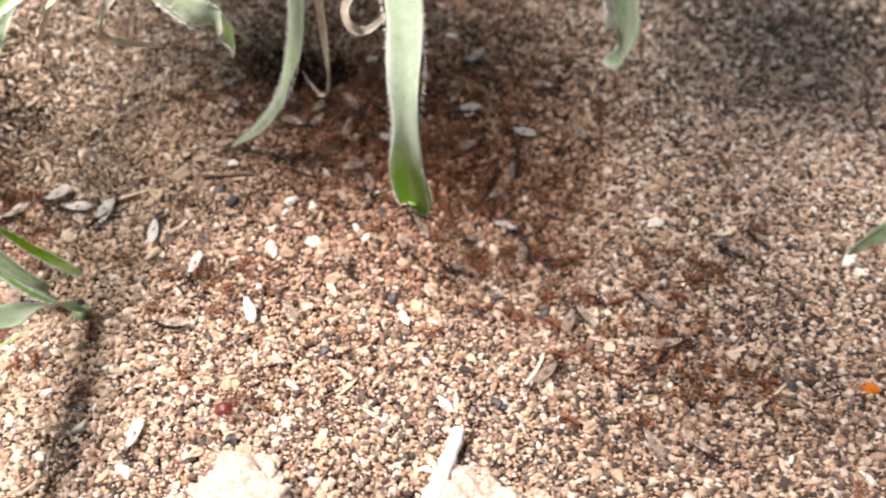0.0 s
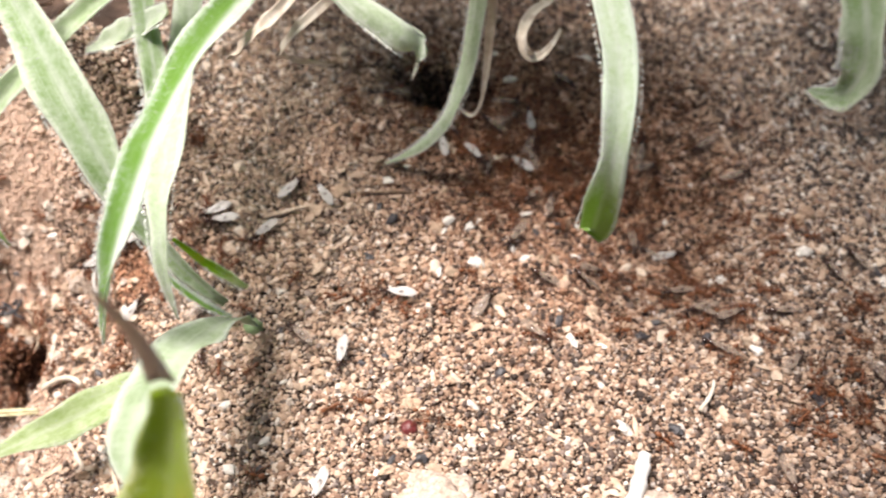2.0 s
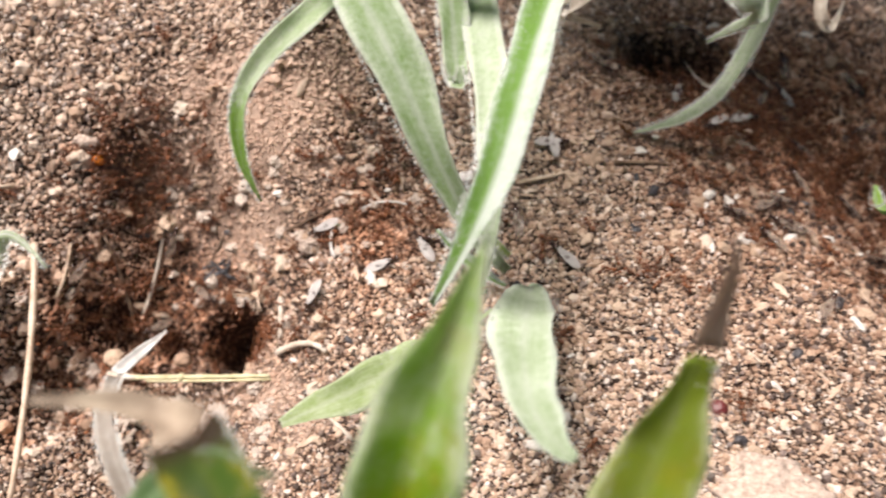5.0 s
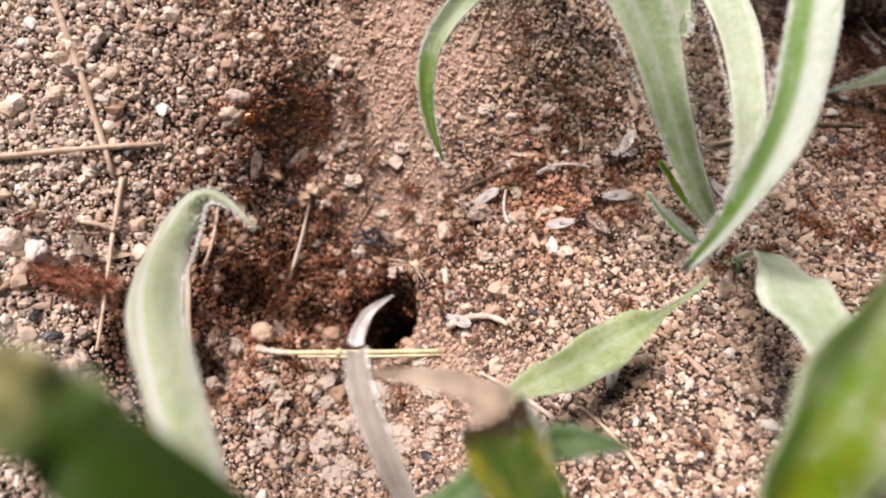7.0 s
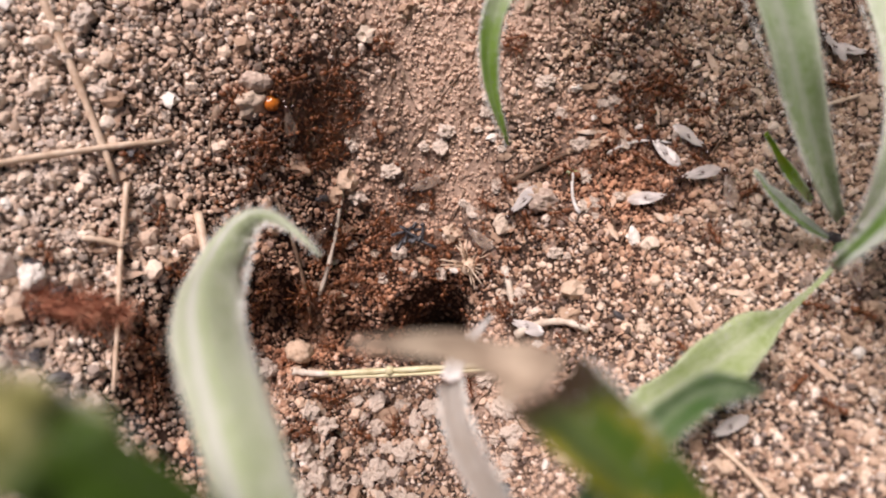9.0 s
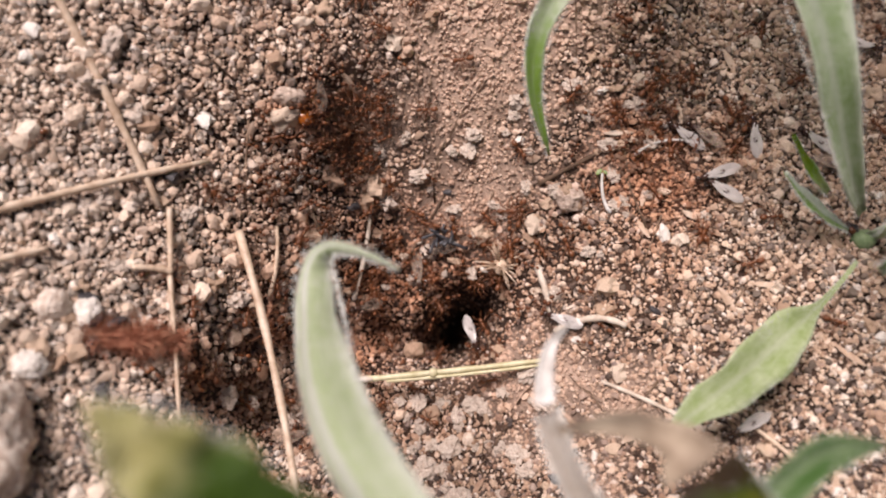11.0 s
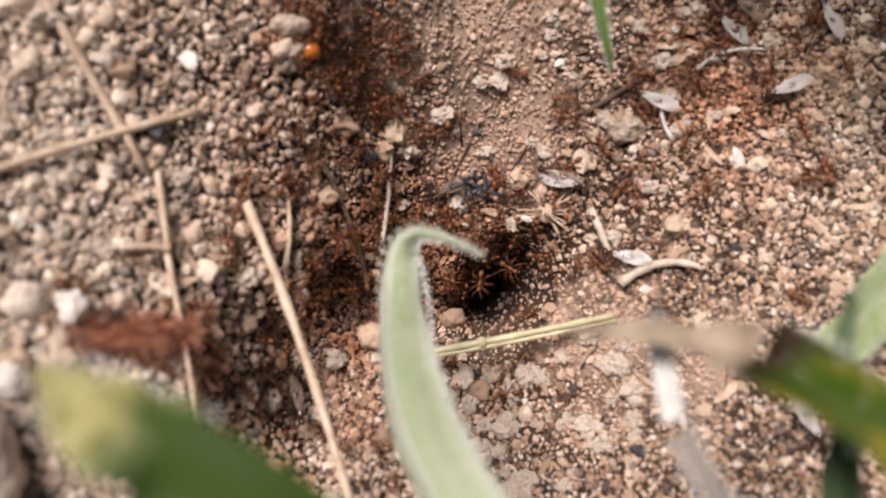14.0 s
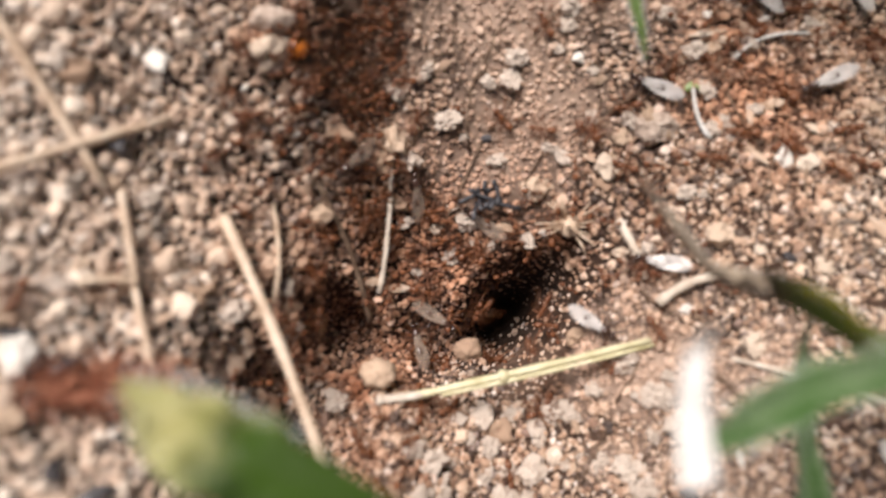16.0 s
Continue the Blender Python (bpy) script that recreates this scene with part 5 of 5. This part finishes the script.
def winged_ant(membrane, label):
    ant = new("winged_ant")
    tagged(ant, label, "ant", "winged ants")
    for name, at, size in (("head", (0.17, 0, 0.10), (0.042, 0.045, 0.036)), ("thorax", (0.06, 0, 0.105), (0.09, 0.05, 0.055)), ("waist", (-0.05, 0, 0.085), (0.022, 0.018, 0.022)), ("abdomen", (-0.16, 0, 0.09), (0.10, 0.052, 0.05))):
        bm = bmesh.new()
        blob(bm, Vector(at) * CM, [s * CM for s in size], None, 2, 0.05, 3)
        part(name, bm, ANT_DARK, ant)
    ant_limbs(ant, ANT_DARK, 1.0)
    for s in (-1, 1):
        for name, size, width, lift, spread in (("fore_wing", 0.48, 0.12, 0.150, 0.0), ("hind_wing", 0.34, 0.085, 0.135, 0.03)):
            bm = bmesh.new()
            rows = []
            for layer in (0, 1):
                row = []
                for i in range(9):
                    u = i / 8
                    w = width * (0.18 + 0.82 * math.sin(math.pi * min(1, u * 0.62 + 0.06)) ** 1.3) * math.sqrt(max(0.02, 1 - u ** 6))
                    for v in (-0.35, 0.15, 0.65):
                        row.append(bm.verts.new(Vector((0.05 - u * size, s * (0.012 + spread * u + v * w), lift - 0.035 * u + 0.014 * math.sin(9 * u + 4 * v) + 0.003 * layer)) * CM))
                rows.append(row)
            for i in range(8):
                for j in range(2):
                    a, b, c, d = i * 3 + j, i * 3 + 3 + j, i * 3 + 4 + j, i * 3 + 1 + j
                    bm.faces.new([rows[1][q] for q in (a, b, c, d)])
                    bm.faces.new([rows[0][q] for q in (d, c, b, a)])
            part(name, bm, membrane, ant)
    return ant


ANTS = []
# crowds: x, y, spread, workers, winged
CROWDS = [(-1.2, 11.6, 1.4, 40, 7), (-3.2, 11.7, 1.0, 26, 4), (1.6, 10.4, 1.4, 30, 5), (4.0, 8.6, 1.8, 14, 4), (-1.0, 9.0, 1.6, 14, 4), (-6.0, 7.2, 0.9, 9, 1),
          (-12.6, 9.1, 0.6, 18, 0), (-11.2, 7.4, 0.7, 26, 2), (-12.5, 7.6, 0.8, 28, 1), (-14.4, 6.1, 0.7, 10, 0), (-8.3, 8.5, 0.9, 28, 0), (-1.3, 10.7, 0.9, 26, 3),
          (3.4, 6.6, 1.4, 18, 3), (2.4, 8.4, 1.0, 12, 2), (-4.5, 5.6, 1.2, 5, 0)]
# tight knots of ants that crawl over one another: x, y, spread, ants
KNOTS = [(-12.5, 9.25, 0.3, 56), (-13.15, 8.75, 0.3, 30), (-13.6, 8.2, 0.35, 20), (-14.5, 6.0, 0.45, 26), (-10.5, 7.6, 0.4, 14), (-13.2, 5.3, 0.4, 16), (-9.6, 6.9, 0.4, 14), (-12.3, 8.0, 0.5, 12), (-11.6, 7.5, 0.5, 12), (-13.3, 6.9, 0.4, 14), (-1.4, 10.9, 0.8, 90), (-3.2, 12.0, 0.6, 60), (0.3, 10.9, 0.7, 60),
         (3.6, 6.4, 0.6, 26), (-4.0, 7.4, 0.35, 14), (-8.1, 9.0, 0.6, 40), (1.5, 8.6, 0.6, 24), (-3.15, 7.33, 0.22, 9), (-2.83, 5.28, 0.25, 7), (3.82, 6.27, 0.3, 10), (4.66, 8.08, 0.3, 10), (4.9, 6.4, 0.35, 12), (1.65, 12.7, 0.7, 26), (0.84, 11.2, 0.6, 22)]
# winged ants whose way is plain: seconds, x, y
SEEN = [
    [(0, -5.83, 8.88), (1.5, -5.62, 9.5), (4, -5.5, 9.7), (7, -5.2, 9.9)],
    [(0, -4.94, 8.49), (1.5, -5.05, 9.3), (5, -5.55, 9.84), (8, -5.6, 10.0)],
    [(0, -4.03, 7.51), (1.5, -4.12, 6.77), (3.5, -4.24, 4.4), (6, -4.3, 3.6)],
    [(0, -4.14, 4.6), (3, -4.2, 3.9), (6, -4.5, 3.2)],
    [(0, 0.11, 12.06), (1.5, -2.91, 10.98), (4, -3.2, 11.4), (8, -3.0, 11.9)],
    [(0, 0.21, 13.19), (1.5, -2.34, 10.69), (5, -1.8, 11.2)],
    [(0, 1.22, 11.81), (1.5, -1.43, 12.0), (5, -1.01, 12.19)],
    [(0, -3.0, 7.0), (1.5, -3.21, 7.44), (3.5, -4.83, 7.65), (5, -5.3, 7.64), (7, -6.0, 8.2)],
    [(0, -8.2, 8.6), (3.5, -8.71, 8.28), (5, -9.2, 7.17), (7.3, -9.6, 6.6)],
    [(0, -6.0, 8.6), (3.5, -6.16, 8.25), (5, -7.51, 7.86), (7.3, -7.6, 8.0)],
    [(0, -7.0, 9.0), (7.3, -7.6, 8.6), (9, -7.99, 8.45), (9.7, -7.94, 8.51), (11.8, -8.13, 8.71), (16, -8.4, 9.0)],
    [(0, -6.6, 8.8), (7.3, -7.4, 8.7), (9, -7.51, 8.41), (9.7, -7.31, 8.47), (12, -6.9, 8.7)],
    [(0, -9.2, 8.3), (9, -9.74, 8.04), (9.7, -10.23, 7.6), (11.8, -10.47, 7.18), (13, -10.07, 7.58), (14.5, -10.03, 7.77), (16, -10.12, 6.52)],
    [(0, -7.2, 5.4), (8, -7.4, 5.0), (9.7, -7.53, 4.59), (12, -7.9, 4.6), (14, -8.2, 4.2)],
    [(0, -8.0, 7.4), (9, -7.94, 7.79), (9.7, -7.33, 7.82), (12.5, -8.32, 8.02), (14.5, -9.38, 8.41), (16, -9.5, 8.5)],
]


def ant_way(rng, points, lift):
    """Rows of time and pose along points on the soil, facing the way it goes."""
    rows, last = [], None
    for (t, x, y), nxt in zip(points, points[1:] + [None]):
        want = math.atan2(nxt[2] - y, nxt[1] - x) if nxt and math.hypot(nxt[1] - x, nxt[2] - y) > 0.02 else (last if last is not None else rng.uniform(0, math.tau))
        if last is not None:
            turn = (want - last + math.pi) % math.tau - math.pi
            want = last + max(-1.3, min(1.3, turn))
        last = want
        m = Matrix.Translation(lay(x, y, lift)) @ ground_turn(x, y, want).to_4x4()
        rows.append((t, m))
    return rows


def build_ants():
    rng = random.Random(77)
    kinds = {"w": worker_ant(), "f": winged_ant(WING, "dark winged ant with milky folded wings on the soil"),
             "b": winged_ant(WING_BROWN, "winged ant with brownish clear folded wings on the soil")}
    first = {"w": True, "f": True, "b": True}

    def place(kind, points):
        src = kinds[kind]
        rows = ant_way(rng, points, 0.07 if kind == "w" else 0.08)
        if first[kind]:
            first[kind], ob = False, src
        else:
            ob = copy_thing(src, rows[0][1])
        ANTS.append((ob, rows))

    for way in SEEN:
        pts = [(float(t), x, y) for t, x, y in way]
        if pts[-1][0] < 16:
            pts.append((16.0, pts[-1][1] + rng.uniform(-0.4, 0.4), pts[-1][2] + rng.uniform(-0.3, 0.4)))
        place("f", pts)
    for cx, cy, spread, workers, fliers in CROWDS:
        for kind, count, step in (("w", workers, 0.8), ("b", fliers + 1, 0.25), ("f", fliers // 5, 0.15)):
            for _ in range(count):
                x, y = rng.gauss(cx, spread), rng.gauss(cy, spread * 0.7)
                a = rng.uniform(0, math.tau)
                pts = []
                t = 0.0
                while t <= 16.0:
                    pts.append((t, x, y))
                    a += rng.gauss(0, 0.7)
                    if math.hypot(x - cx, y - cy) > 1.4 * spread:
                        home = math.atan2(cy - y, cx - x)
                        a += max(-1.0, min(1.0, (home - a + math.pi) % math.tau - math.pi))
                    d = step * rng.choice((0.15, 0.5, 1.0, 1.4))
                    x, y = x + d * math.cos(a), y + d * math.sin(a)
                    t += 0.5
                place(kind, pts)


def build_knots():
    """Knots of workers too tight to tell apart; each shifts to and fro."""
    rng = random.Random(404)
    for cx, cy, spread, count in KNOTS:
        bm = bmesh.new()
        origin = lay(cx, cy)
        for _ in range(count):
            x, y = rng.gauss(cx, spread), rng.gauss(cy, 0.75 * spread)
            m = Matrix.Translation(lay(x, y, rng.uniform(0.06, 0.17)) - origin) @ (ground_turn(x, y, rng.uniform(0, math.tau)) @ Euler((rng.uniform(-0.4, 0.4), rng.uniform(-0.4, 0.4), 0)).to_matrix()).to_4x4()
            for at, size in ((0.095, (0.03, 0.026, 0.024)), (0.02, (0.05, 0.019, 0.021)), (-0.09, (0.048, 0.033, 0.031))):
                made = bmesh.ops.create_icosphere(bm, subdivisions=1, radius=1.0)["verts"]
                for v in made:
                    v.co = m @ (Vector((at + v.co.x * size[0], v.co.y * size[1], 0.07 + v.co.z * size[2])) * CM)
            for side in (-1, 1):
                for hip, ahead in ((0.05, 0.1), (0.02, 0.0), (-0.01, -0.14)):
                    p = [Vector((hip, 0.02 * side, 0.07)), Vector((hip + 0.5 * ahead, 0.085 * side, 0.11)), Vector((hip + 1.2 * ahead, 0.17 * side, 0.0))]
                    for q, w in zip(p, p[1:]):
                        a, b, c = bm.verts.new(m @ (q * CM)), bm.verts.new(m @ ((q + Vector((0.009, 0, -0.006))) * CM)), bm.verts.new(m @ (w * CM))
                        d = bm.verts.new(m @ ((q + Vector((0.0, 0, 0.010))) * CM))
                        bm.faces.new((a, b, c))
                        bm.faces.new((b, d, c))
                        bm.faces.new((d, a, c))
        ob = part("ant_cluster", bm, ANT_DUSK)
        tagged(ob, "tight cluster of rust-red ants crawling over one another", "ants", kind="stuff")
        rows = []
        for k in range(33):
            dx, dy = rng.gauss(0, 0.05), rng.gauss(0, 0.05)
            rows.append((0.5 * k, Matrix.Translation(origin + Vector((dx, dy, 0.12 * dy)) * CM) @ Matrix.Rotation(rng.gauss(0, 0.06), 4, 'Z')))
        ANTS.append((ob, rows))


def motions():
    for ob, rows in SWAYING:
        walk(ob, rows)
    for ob, rows in ANTS:
        walk(ob, rows)


build_ground()
build_hanging_plant()
build_low_leaves()
build_near_plant()
build_edge_leaf()
build_stalks()
build_small_things()
build_litter()
build_ants()
build_knots()
build_pebbles()
build_chips()
build_clods()
build_gravel()
motions()
